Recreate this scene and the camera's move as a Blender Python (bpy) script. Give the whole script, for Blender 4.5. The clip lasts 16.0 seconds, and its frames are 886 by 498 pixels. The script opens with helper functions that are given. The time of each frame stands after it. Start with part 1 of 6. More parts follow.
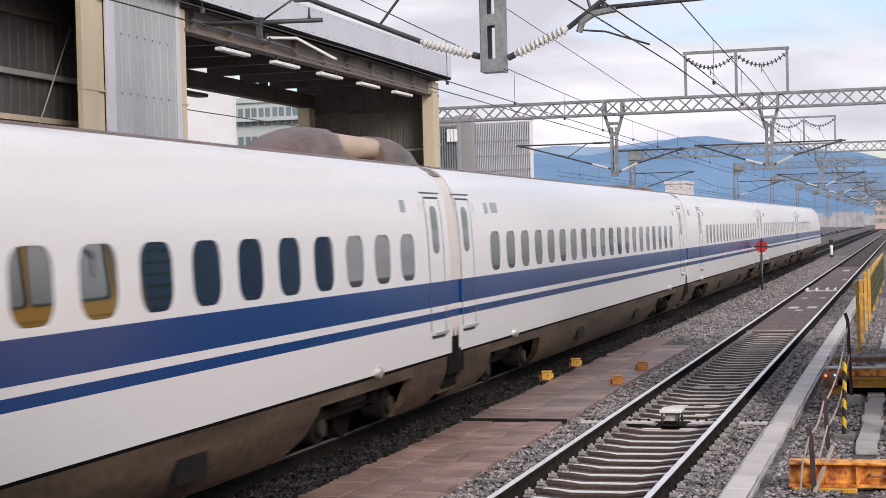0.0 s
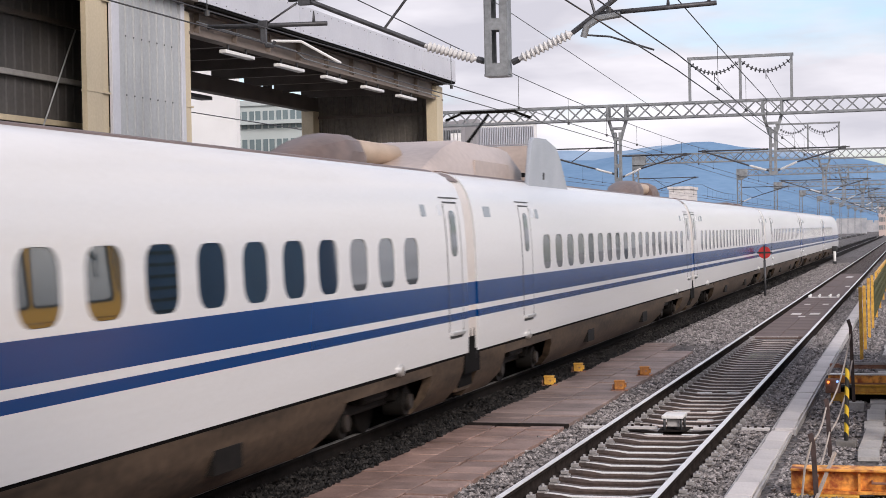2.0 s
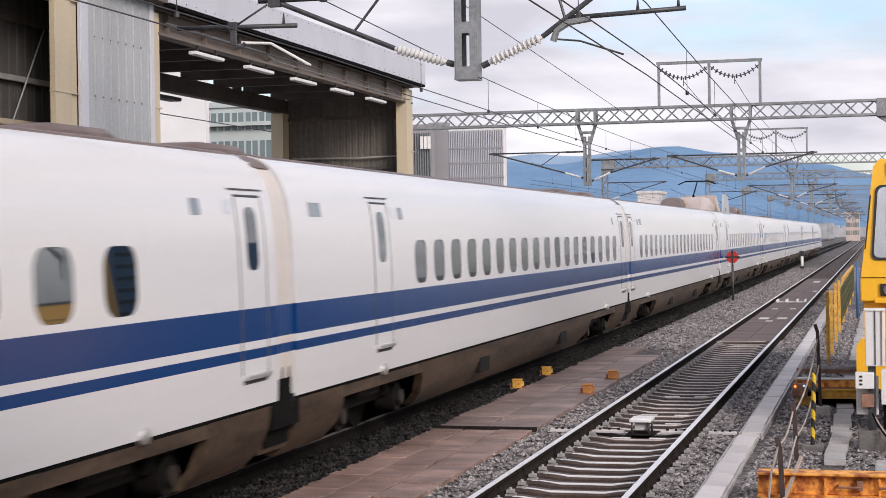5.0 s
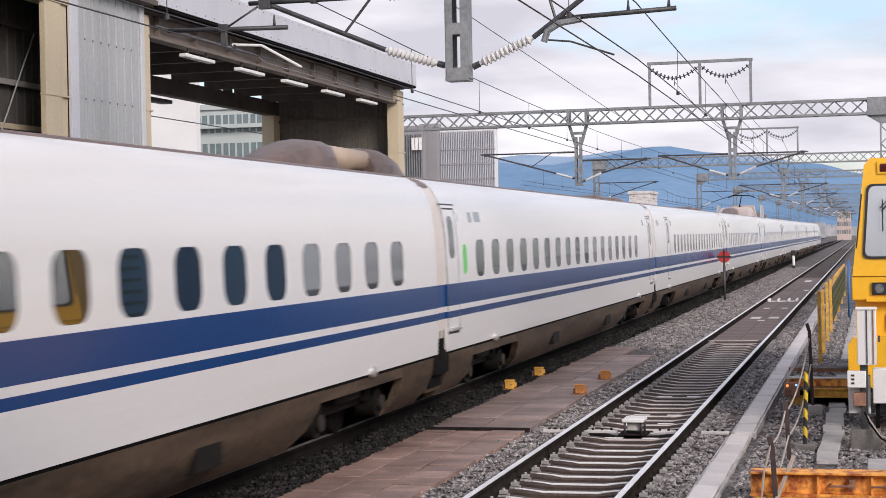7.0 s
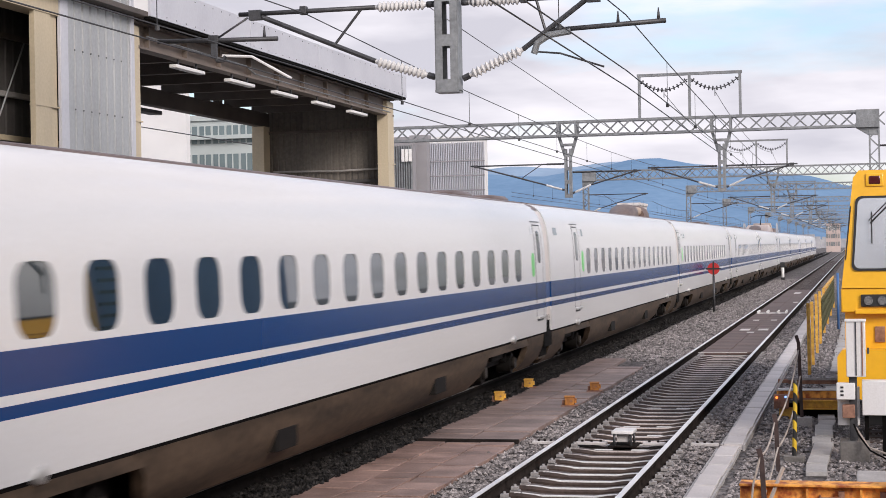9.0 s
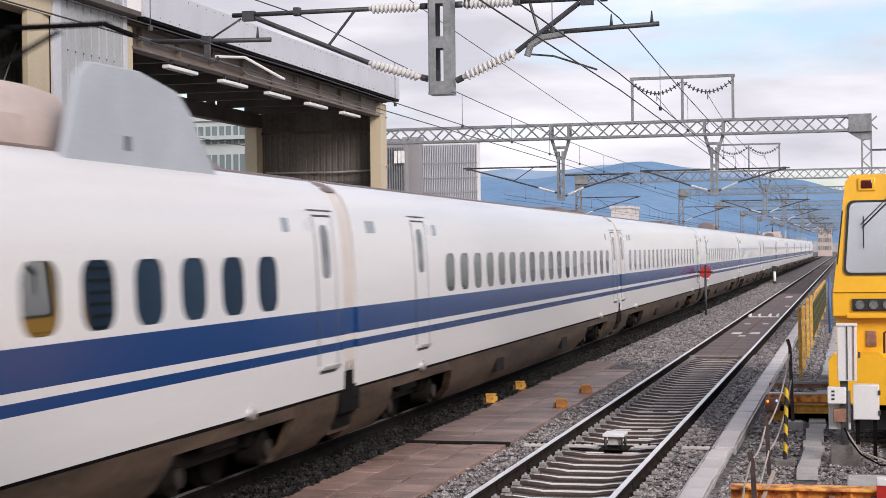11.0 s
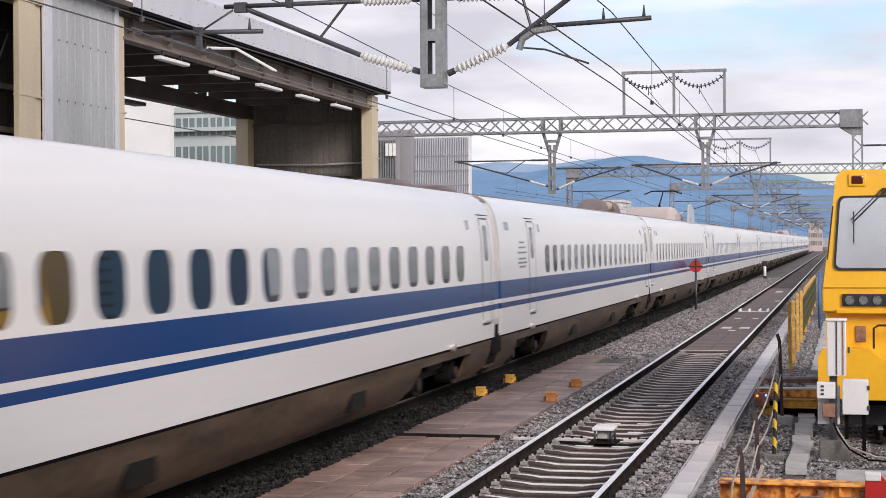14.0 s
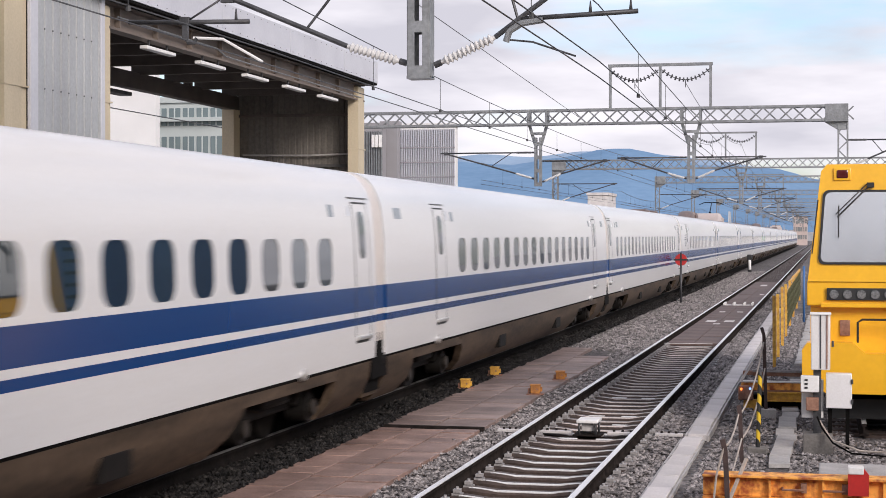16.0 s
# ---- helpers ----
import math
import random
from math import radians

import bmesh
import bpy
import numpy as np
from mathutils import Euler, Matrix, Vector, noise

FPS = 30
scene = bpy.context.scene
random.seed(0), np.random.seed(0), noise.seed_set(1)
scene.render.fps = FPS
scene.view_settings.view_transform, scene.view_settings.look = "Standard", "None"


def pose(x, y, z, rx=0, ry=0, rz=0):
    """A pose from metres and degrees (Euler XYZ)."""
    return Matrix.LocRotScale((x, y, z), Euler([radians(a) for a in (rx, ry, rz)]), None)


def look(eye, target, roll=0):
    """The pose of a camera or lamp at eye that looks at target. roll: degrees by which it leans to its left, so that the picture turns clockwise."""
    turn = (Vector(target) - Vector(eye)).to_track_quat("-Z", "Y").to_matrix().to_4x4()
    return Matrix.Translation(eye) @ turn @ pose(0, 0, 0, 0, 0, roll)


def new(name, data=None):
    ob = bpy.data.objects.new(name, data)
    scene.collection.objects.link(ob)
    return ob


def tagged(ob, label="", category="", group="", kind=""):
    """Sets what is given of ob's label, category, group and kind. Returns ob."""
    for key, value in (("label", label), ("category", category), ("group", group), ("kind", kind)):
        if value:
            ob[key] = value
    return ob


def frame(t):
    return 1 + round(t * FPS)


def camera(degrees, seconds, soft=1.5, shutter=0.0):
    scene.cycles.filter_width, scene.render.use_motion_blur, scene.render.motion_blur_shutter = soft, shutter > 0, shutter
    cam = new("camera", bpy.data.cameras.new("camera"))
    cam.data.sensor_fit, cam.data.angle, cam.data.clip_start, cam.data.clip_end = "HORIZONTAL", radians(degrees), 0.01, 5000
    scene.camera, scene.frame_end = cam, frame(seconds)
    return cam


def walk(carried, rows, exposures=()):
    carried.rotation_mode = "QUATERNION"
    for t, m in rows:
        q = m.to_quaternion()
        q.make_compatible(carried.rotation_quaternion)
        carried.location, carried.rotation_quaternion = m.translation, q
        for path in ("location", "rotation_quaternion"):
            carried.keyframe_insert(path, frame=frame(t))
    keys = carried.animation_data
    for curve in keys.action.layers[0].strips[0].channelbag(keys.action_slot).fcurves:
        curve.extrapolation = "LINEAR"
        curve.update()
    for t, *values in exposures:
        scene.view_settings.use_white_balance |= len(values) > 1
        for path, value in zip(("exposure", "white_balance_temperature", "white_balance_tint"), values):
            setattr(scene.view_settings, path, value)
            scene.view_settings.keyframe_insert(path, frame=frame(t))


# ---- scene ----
EYE = (0.0, 0.0, 2.604)
LENS = 30.26
PATH = [
    (0.0, 15.797, -0.664, 1.432), (0.5, 15.784, -0.740, 1.469), (1.0, 15.891, -0.763, 1.285), (1.5, 15.894, -0.707, 1.199),
    (2.0, 15.909, -0.520, 1.083), (2.5, 15.879, -0.468, 0.972), (3.0, 15.730, -0.289, 0.835), (3.5, 15.300, -0.306, 0.738),
    (4.0, 15.006, -0.350, 0.719), (6.5, 14.617, -0.493, 0.977), (7.0, 14.540, -0.395, 1.082), (7.5, 14.612, -0.341, 1.135),
    (8.0, 14.672, -0.307, 1.128), (8.5, 14.554, -0.133, 1.030), (9.0, 14.182, -0.002, 0.991), (11.5, 13.909, 0.069, 0.677),
    (12.0, 13.882, 0.077, 0.655), (12.5, 13.587, 0.053, 0.453), (13.0, 13.523, -0.054, 0.531), (13.5, 13.551, -0.135, 0.394),
    (14.0, 13.587, -0.186, 0.342), (14.5, 13.525, -0.277, 0.210), (15.0, 13.361, -0.348, 0.115), (15.5, 13.188, -0.409, 0.009),
    (16.0, 13.084, -0.474, 0.000),
]
cam = camera(LENS, 16.0, soft=0.8, shutter=0.3)
walk(cam, [(t, pose(*EYE, 90 + p, r, y)) for t, y, p, r in PATH], exposures=[(0.0, 0.21, 6540, 15.5), (16.0, 0.21, 6540, 15.5)])

# ---------------------------------------------------------------- light
SUN_EL, SUN_AZ = 26, 136      # degrees; azimuth clockwise from +y
world = bpy.data.worlds.new("sky")
scene.world = world
world.use_nodes = True
wn, wl = world.node_tree.nodes, world.node_tree.links
wn.clear()
w_out, w_bg = wn.new("ShaderNodeOutputWorld"), wn.new("ShaderNodeBackground")
w_sky = wn.new("ShaderNodeTexSky")
w_sky.sky_type, w_sky.sun_disc = "NISHITA", False
w_sky.sun_elevation, w_sky.sun_rotation = radians(SUN_EL), radians(SUN_AZ)
w_sky.air_density, w_sky.dust_density, w_sky.ozone_density = 1.0, 1.5, 1.5
w_co, w_map = wn.new("ShaderNodeTexCoord"), wn.new("ShaderNodeMapping")
w_map.inputs["Scale"].default_value = (1.6, 1.6, 7.0)
w_n = wn.new("ShaderNodeTexNoise")
w_n.inputs["Scale"].default_value, w_n.inputs["Detail"].default_value, w_n.inputs["Roughness"].default_value = 2.3, 7.0, 0.55
w_ramp = wn.new("ShaderNodeValToRGB")
w_ramp.color_ramp.elements[0].position, w_ramp.color_ramp.elements[1].position = 0.37, 0.54
w_n2 = wn.new("ShaderNodeTexNoise")
w_n2.inputs["Scale"].default_value, w_n2.inputs["Detail"].default_value = 3.1, 5.0
w_ramp2 = wn.new("ShaderNodeValToRGB")
w_ramp2.color_ramp.elements[0].position, w_ramp2.color_ramp.elements[1].position = 0.38, 0.60
w_ramp2.color_ramp.elements[0].color = (6.1, 6.2, 6.8, 1)
w_ramp2.color_ramp.elements[1].color = (9.5, 9.5, 9.9, 1)
w_mix = wn.new("ShaderNodeMixRGB")
wl.new(w_co.outputs["Generated"], w_map.inputs["Vector"])
wl.new(w_map.outputs["Vector"], w_n.inputs["Vector"])
wl.new(w_map.outputs["Vector"], w_n2.inputs["Vector"])
wl.new(w_n.outputs["Fac"], w_ramp.inputs["Fac"])
wl.new(w_n2.outputs["Fac"], w_ramp2.inputs["Fac"])
wl.new(w_ramp.outputs["Color"], w_mix.inputs["Fac"])
w_gain = wn.new("ShaderNodeMixRGB")
w_gain.blend_type = "MULTIPLY"
w_gain.inputs["Fac"].default_value, w_gain.inputs["Color2"].default_value = 1.0, (1.6, 1.67, 1.75, 1)
wl.new(w_sky.outputs["Color"], w_gain.inputs["Color1"])
wl.new(w_gain.outputs["Color"], w_mix.inputs["Color1"])
wl.new(w_ramp2.outputs["Color"], w_mix.inputs["Color2"])
wl.new(w_mix.outputs["Color"], w_bg.inputs["Color"])
w_bg.inputs["Strength"].default_value = 0.095
wl.new(w_bg.outputs["Background"], w_out.inputs["Surface"])

sun = new("sun", bpy.data.lights.new("sun", "SUN"))
sun.data.energy, sun.data.angle, sun.data.color = 2.45, radians(22), (1.0, 0.95, 0.89)
_a, _e = radians(SUN_AZ), radians(SUN_EL)
sun.matrix_world = look((0, 0, 60), (-math.sin(_a) * math.cos(_e), -math.cos(_a) * math.cos(_e), 60 - math.sin(_e)))


# ---------------------------------------------------------------- materials
def mat(name, a, b=None, rough=0.6, metal=0.0, scale=3.0, fine=40.0, bump=0.0, bumpscale=None, coat=0.0, streak=None, ramp=(0.35, 0.65), island=0.0, each=0.0, spec=0.5):
    """Two colours mixed by a coarse and a fine noise, with relief; streak stretches the coarse noise along an axis."""
    m = bpy.data.materials.new(name)
    m.use_nodes = True
    n, l = m.node_tree.nodes, m.node_tree.links
    p = n["Principled BSDF"]
    p.inputs["Roughness"].default_value, p.inputs["Metallic"].default_value = rough, metal
    p.inputs["Coat Weight"].default_value, p.inputs["Coat Roughness"].default_value = coat, 0.06
    p.inputs["Specular IOR Level"].default_value = spec
    b = b or tuple(c * 0.8 for c in a)
    co, mp = n.new("ShaderNodeTexCoord"), n.new("ShaderNodeMapping")
    mp.inputs["Scale"].default_value = streak or (1, 1, 1)
    l.new(co.outputs["Object"], mp.inputs["Vector"])
    n1, n2 = n.new("ShaderNodeTexNoise"), n.new("ShaderNodeTexNoise")
    n1.inputs["Scale"].default_value, n1.inputs["Detail"].default_value = scale, 5
    n2.inputs["Scale"].default_value, n2.inputs["Detail"].default_value = fine, 3
    l.new(mp.outputs["Vector"], n1.inputs["Vector"])
    l.new(co.outputs["Object"], n2.inputs["Vector"])
    add = n.new("ShaderNodeMath")
    add.operation = "MULTIPLY_ADD"
    add.inputs[1].default_value = 0.65
    l.new(n1.outputs["Fac"], add.inputs[0])
    half = n.new("ShaderNodeMath")
    half.operation = "MULTIPLY"
    half.inputs[1].default_value = 0.35
    l.new(n2.outputs["Fac"], half.inputs[0])
    l.new(half.outputs[0], add.inputs[2])
    r = n.new("ShaderNodeValToRGB")
    r.color_ramp.elements[0].position, r.color_ramp.elements[1].position = ramp
    r.color_ramp.elements[0].color, r.color_ramp.elements[1].color = (*b, 1), (*a, 1)
    l.new(add.outputs[0], r.inputs["Fac"])
    out = r.outputs["Color"]
    if island or each:
        src = n.new("ShaderNodeNewGeometry").outputs["Random Per Island"] if island else n.new("ShaderNodeObjectInfo").outputs["Random"]
        mr = n.new("ShaderNodeMapRange")
        k = island or each
        mr.inputs["To Min"].default_value, mr.inputs["To Max"].default_value = 1 - k, 1 + k
        l.new(src, mr.inputs["Value"])
        hv = n.new("ShaderNodeHueSaturation")
        l.new(mr.outputs["Result"], hv.inputs["Value"])
        l.new(out, hv.inputs["Color"])
        out = hv.outputs["Color"]
    l.new(out, p.inputs["Base Color"])
    if bump:
        bp = n.new("ShaderNodeBump")
        bp.inputs["Strength"].default_value, bp.inputs["Distance"].default_value = bump, 0.02
        nb = n.new("ShaderNodeTexNoise")
        nb.inputs["Scale"].default_value, nb.inputs["Detail"].default_value = bumpscale or fine, 4
        l.new(co.outputs["Object"], nb.inputs["Vector"])
        l.new(nb.outputs["Fac"], bp.inputs["Height"])
        l.new(bp.outputs["Normal"], p.inputs["Normal"])
    return m


def glow(name, colour, power):
    m = mat(name, colour, colour)
    p = m.node_tree.nodes["Principled BSDF"]
    p.inputs["Emission Color"].default_value, p.inputs["Emission Strength"].default_value = (*colour, 1), power
    return m


def train_paint(name, a, b, rough):
    """White enamel with a broad and a thin blue stripe along the side, at their heights over the rail."""
    m = mat(name, a, b, rough=rough, scale=0.8, fine=25, coat=0.08, streak=(1, 0.12, 2.0), ramp=(0.25, 0.6))
    n, l = m.node_tree.nodes, m.node_tree.links
    p = n["Principled BSDF"]
    white = p.inputs["Base Color"].links[0].from_socket
    sep = n.new("ShaderNodeSeparateXYZ")
    l.new(n["Texture Coordinate"].outputs["Object"], sep.inputs[0])
    total = None
    for z0, z1 in ((1.575, 1.905), (1.395, 1.495)):
        c = n.new("ShaderNodeMath")
        c.operation = "COMPARE"
        c.inputs[1].default_value, c.inputs[2].default_value = (z0 + z1) / 2, (z1 - z0) / 2
        l.new(sep.outputs["Z"], c.inputs[0])
        if total is None:
            total = c
        else:
            s = n.new("ShaderNodeMath")
            s.operation = "ADD"
            l.new(total.outputs[0], s.inputs[0])
            l.new(c.outputs[0], s.inputs[1])
            total = s
    mix = n.new("ShaderNodeMixRGB")
    mix.inputs["Color2"].default_value = (0.0005, 0.041, 0.160, 1)
    l.new(total.outputs[0], mix.inputs["Fac"])
    l.new(white, mix.inputs["Color1"])
    l.new(mix.outputs["Color"], p.inputs["Base Color"])
    return m


def ballast_mat():
    m = mat("ballast_bed", (0.19, 0.17, 0.162), (0.06, 0.052, 0.05), rough=0.8, scale=0.7, fine=14)
    n, l = m.node_tree.nodes, m.node_tree.links
    p = n["Principled BSDF"]
    v = n.new("ShaderNodeTexVoronoi")
    v.inputs["Scale"].default_value = 16
    l.new(n["Texture Coordinate"].outputs["Object"], v.inputs["Vector"])
    base = p.inputs["Base Color"].links[0].from_socket
    hv = n.new("ShaderNodeHueSaturation")
    mr = n.new("ShaderNodeMapRange")
    mr.inputs["To Min"].default_value, mr.inputs["To Max"].default_value = 0.35, 1.5
    sp = n.new("ShaderNodeSeparateXYZ")
    l.new(v.outputs["Color"], sp.inputs[0])
    l.new(sp.outputs["X"], mr.inputs["Value"])
    l.new(mr.outputs["Result"], hv.inputs["Value"])
    l.new(base, hv.inputs["Color"])
    l.new(hv.outputs["Color"], p.inputs["Base Color"])
    bp = n.new("ShaderNodeBump")
    bp.inputs["Strength"].default_value, bp.inputs["Distance"].default_value, bp.invert = 1.0, 0.05, True
    l.new(v.outputs["Distance"], bp.inputs["Height"])
    l.new(bp.outputs["Normal"], p.inputs["Normal"])
    return m


M_PAINT = train_paint("train_enamel", (0.70, 0.69, 0.685), (0.615, 0.60, 0.585), 0.24)
M_GLASS = mat("tinted_window_glass", (0.016, 0.030, 0.036), (0.007, 0.013, 0.018), rough=0.03, scale=0.4, fine=3, each=0.6, spec=1.0)
M_GLASS.node_tree.nodes["Principled BSDF"].inputs["IOR"].default_value = 1.75
M_HOOD = train_paint("grey_beige_hood", (0.65, 0.585, 0.53), (0.51, 0.455, 0.41), 0.4)
M_GROOVE = mat("dark_seal", (0.06, 0.06, 0.06), (0.03, 0.03, 0.03), rough=0.6)
M_DOORLINE = mat("door_seal", (0.08, 0.078, 0.076), (0.05, 0.048, 0.046), rough=0.5)
M_SKIRT = mat("dusty_skirt", (0.108, 0.073, 0.048), (0.016, 0.0115, 0.008), rough=0.6, scale=1.2, fine=12, streak=(1, 0.3, 2.2), bump=0.1, spec=0.25)
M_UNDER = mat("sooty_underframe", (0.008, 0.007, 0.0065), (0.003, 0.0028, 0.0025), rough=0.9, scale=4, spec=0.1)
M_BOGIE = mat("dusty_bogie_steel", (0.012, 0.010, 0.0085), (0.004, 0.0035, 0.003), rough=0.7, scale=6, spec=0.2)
M_CAP = mat("greasy_axle_cap", (0.04, 0.032, 0.026), (0.012, 0.010, 0.008), rough=0.6, scale=6, spec=0.3)
M_BROWN = mat("dusty_brown_cover", (0.18, 0.125, 0.105), (0.085, 0.057, 0.05), rough=0.45, scale=1.5, fine=10)
M_COVER = mat("pinkish_beige_cover", (0.56, 0.46, 0.41), (0.40, 0.32, 0.28), rough=0.4, scale=0.8, fine=10, streak=(1, .3, 1))
M_SHIELD = mat("pale_grey_shield", (0.40, 0.425, 0.46), (0.31, 0.33, 0.36), rough=0.25, scale=1.0)
M_SILVER = mat("brushed_silver", (0.62, 0.61, 0.59), (0.45, 0.44, 0.42), rough=0.35, metal=0.6)
M_MARK = mat("pale_grey_marking", (0.60, 0.61, 0.63), (0.54, 0.55, 0.57), rough=0.3)
M_GREEN = mat("green_emblem", (0.12, 0.60, 0.13), (0.10, 0.52, 0.11), rough=0.3)
M_DISPLAY = mat("dim_display", (0.23, 0.26, 0.29), (0.17, 0.20, 0.22), rough=0.15)
M_RAILTOP = mat("polished_rail", (0.92, 0.91, 0.90), (0.78, 0.76, 0.75), rough=0.38, metal=0.45, scale=1.0)
# Near-black bed; under the through track its colour holds the train's shade.
M_DARKBED = mat("oily_dark_ballast", (0.022, 0.018, 0.017), (0.007, 0.0055, 0.005), rough=0.9, scale=6, fine=24, bump=1.0, bumpscale=16, spec=0.06)
# Dimmed copy of the polished head; the train's shade is in its colour.
M_RAILDIM = mat("dull_rail_head", (0.34, 0.33, 0.32), (0.20, 0.19, 0.185), rough=0.5, metal=0.45, scale=1.0)
M_RAIL = mat("brown_rail_web", (0.030, 0.024, 0.022), (0.011, 0.009, 0.008), rough=0.9, scale=5, bump=0.2, spec=0.04)
# Blacker copy of the rail web, coloured for the shade beside the train.
M_RAILB = mat("oily_black_rail_web", (0.014, 0.011, 0.010), (0.005, 0.0045, 0.004), rough=0.8, scale=5, bump=0.2, spec=0.1)
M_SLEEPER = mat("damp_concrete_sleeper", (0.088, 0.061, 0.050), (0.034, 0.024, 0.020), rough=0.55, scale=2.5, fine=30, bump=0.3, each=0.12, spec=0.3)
M_CLIP = mat("grey_rail_clip", (0.40, 0.38, 0.37), (0.16, 0.145, 0.14), rough=0.45, spec=0.5)
M_EDGE = mat("worn_pale_sleeper_top", (0.78, 0.69, 0.65), (0.42, 0.36, 0.33), rough=0.5, scale=3, fine=30, each=0.3, spec=0.4)
M_BALLAST = ballast_mat()
M_STONE = mat("ballast_stone", (0.31, 0.28, 0.27), (0.085, 0.075, 0.071), rough=0.7, scale=6, fine=60, island=0.7)
M_SLAB = mat("reddish_brown_walk_panel", (0.32, 0.208, 0.170), (0.15, 0.094, 0.076), rough=0.5, scale=2.2, fine=30, bump=0.35, each=0.26, ramp=(0.36, 0.62))
M_SLABG = mat("grey_brown_walk_panel", (0.30, 0.218, 0.19), (0.155, 0.110, 0.095), rough=0.55, scale=2.2, fine=30, bump=0.35, each=0.2)
# Darker copy of the ballast stone, carrying the train's shade in its colour.
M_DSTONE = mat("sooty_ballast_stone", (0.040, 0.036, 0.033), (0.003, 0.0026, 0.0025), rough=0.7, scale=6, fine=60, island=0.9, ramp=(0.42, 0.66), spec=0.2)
M_CABLE = mat("beige_cable_sleeve", (0.50, 0.38, 0.28), (0.38, 0.28, 0.20), rough=0.5)
M_MATS = mat("brown_rubber_track_panel", (0.15, 0.100, 0.085), (0.07, 0.047, 0.040), rough=0.7, scale=0.9, fine=18, bump=0.2, each=0.12)
M_TROUGH = mat("pale_concrete_lid", (0.66, 0.62, 0.60), (0.50, 0.465, 0.45), rough=0.8, scale=2, fine=35, bump=0.2, each=0.08)
M_CONC = mat("grey_concrete", (0.50, 0.475, 0.455), (0.30, 0.285, 0.272), rough=0.85, scale=2.5, fine=35, bump=0.3)
M_GALV = mat("galvanised_steel", (0.30, 0.31, 0.315), (0.165, 0.17, 0.175), rough=0.5, metal=0.3, scale=2.5, fine=20)
M_GALVD = mat("dull_galvanised_tube", (0.085, 0.085, 0.09), (0.035, 0.035, 0.037), rough=0.5, metal=0.3, scale=5)
M_INSUL = mat("white_porcelain", (0.66, 0.65, 0.64), (0.52, 0.51, 0.50), rough=0.25, scale=4)
M_RUST = mat("rusted_steel", (0.38, 0.20, 0.13), (0.17, 0.08, 0.055), rough=0.75, scale=6, fine=30, bump=0.3)
M_WIRE = mat("dark_copper_wire", (0.05, 0.05, 0.052), (0.03, 0.03, 0.03), rough=0.5)
M_YELLOW = mat("vehicle_yellow_enamel", (0.90, 0.48, 0.02), (0.80, 0.41, 0.016), rough=0.35, scale=1.2, fine=12, coat=0.2)
M_YBOX = mat("chipped_yellow_paint", (0.80, 0.47, 0.06), (0.46, 0.21, 0.04), rough=0.55, scale=9, fine=50)
M_OBOX = mat("rusty_orange_paint", (0.62, 0.26, 0.05), (0.26, 0.10, 0.03), rough=0.6, scale=10, fine=50)
M_ORANGE = mat("rust_streaked_orange_beam", (0.95, 0.43, 0.08), (0.36, 0.085, 0.02), rough=0.6, scale=4.5, fine=16, streak=(1.5, 1, 0.5), bump=0.2, ramp=(0.40, 0.56))
M_RED = mat("red_enamel", (0.50, 0.025, 0.02), (0.38, 0.02, 0.018), rough=0.45, scale=4)
M_WHITE = mat("white_paint", (0.80, 0.79, 0.77), (0.66, 0.64, 0.61), rough=0.5, scale=3)
M_BLACK = mat("black_paint", (0.025, 0.025, 0.025), (0.015, 0.015, 0.015), rough=0.5)
M_CABINET = mat("pale_grey_cabinet", (0.78, 0.765, 0.755), (0.66, 0.64, 0.62), rough=0.4, scale=3, streak=(1, 1, 0.3))
M_VGLASS = mat("cab_glass", (0.68, 0.69, 0.70), (0.60, 0.61, 0.62), rough=0.22, scale=0.9, fine=4, spec=0.7, metal=0.75)
M_LAMPG = mat("lamp_lens", (0.22, 0.22, 0.22), (0.10, 0.10, 0.10), rough=0.1, scale=20)
M_PANEL = mat("grey_corrugated_cladding", (0.42, 0.43, 0.435), (0.31, 0.317, 0.32), rough=0.45, metal=0.15, scale=1.0, fine=14, streak=(1, 1, 0.15))
M_PARAPET = mat("pale_cladding", (0.54, 0.545, 0.58), (0.46, 0.46, 0.50), rough=0.45, scale=0.8, fine=14)
M_CREAM = mat("cream_painted_column", (0.58, 0.49, 0.34), (0.46, 0.385, 0.27), rough=0.55, scale=1.5, fine=20, streak=(1, 1, 0.2))
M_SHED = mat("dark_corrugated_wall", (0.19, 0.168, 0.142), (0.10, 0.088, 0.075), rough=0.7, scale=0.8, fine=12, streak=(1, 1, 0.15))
M_LEDGE = mat("dusty_grey_wall_rail", (0.36, 0.34, 0.32), (0.24, 0.23, 0.215), rough=0.7)
# Grey cut down to carry the shade of a deeper bay.
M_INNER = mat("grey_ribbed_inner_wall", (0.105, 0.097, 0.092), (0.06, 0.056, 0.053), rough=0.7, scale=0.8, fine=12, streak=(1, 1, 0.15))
M_EAVES = mat("brown_eaves_steel", (0.185, 0.145, 0.12), (0.11, 0.088, 0.072), rough=0.6, scale=1.2)
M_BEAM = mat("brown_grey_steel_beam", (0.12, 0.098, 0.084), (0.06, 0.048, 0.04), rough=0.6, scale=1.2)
M_TUBE = mat("white_lamp_housing", (0.75, 0.74, 0.72), (0.66, 0.65, 0.63), rough=0.4)
M_BWHITE = mat("white_facade", (0.74, 0.73, 0.72), (0.66, 0.65, 0.64), rough=0.7, scale=0.5)
M_BGREEN = mat("pale_green_grey_facade", (0.46, 0.50, 0.49), (0.38, 0.42, 0.41), rough=0.7, scale=0.5)
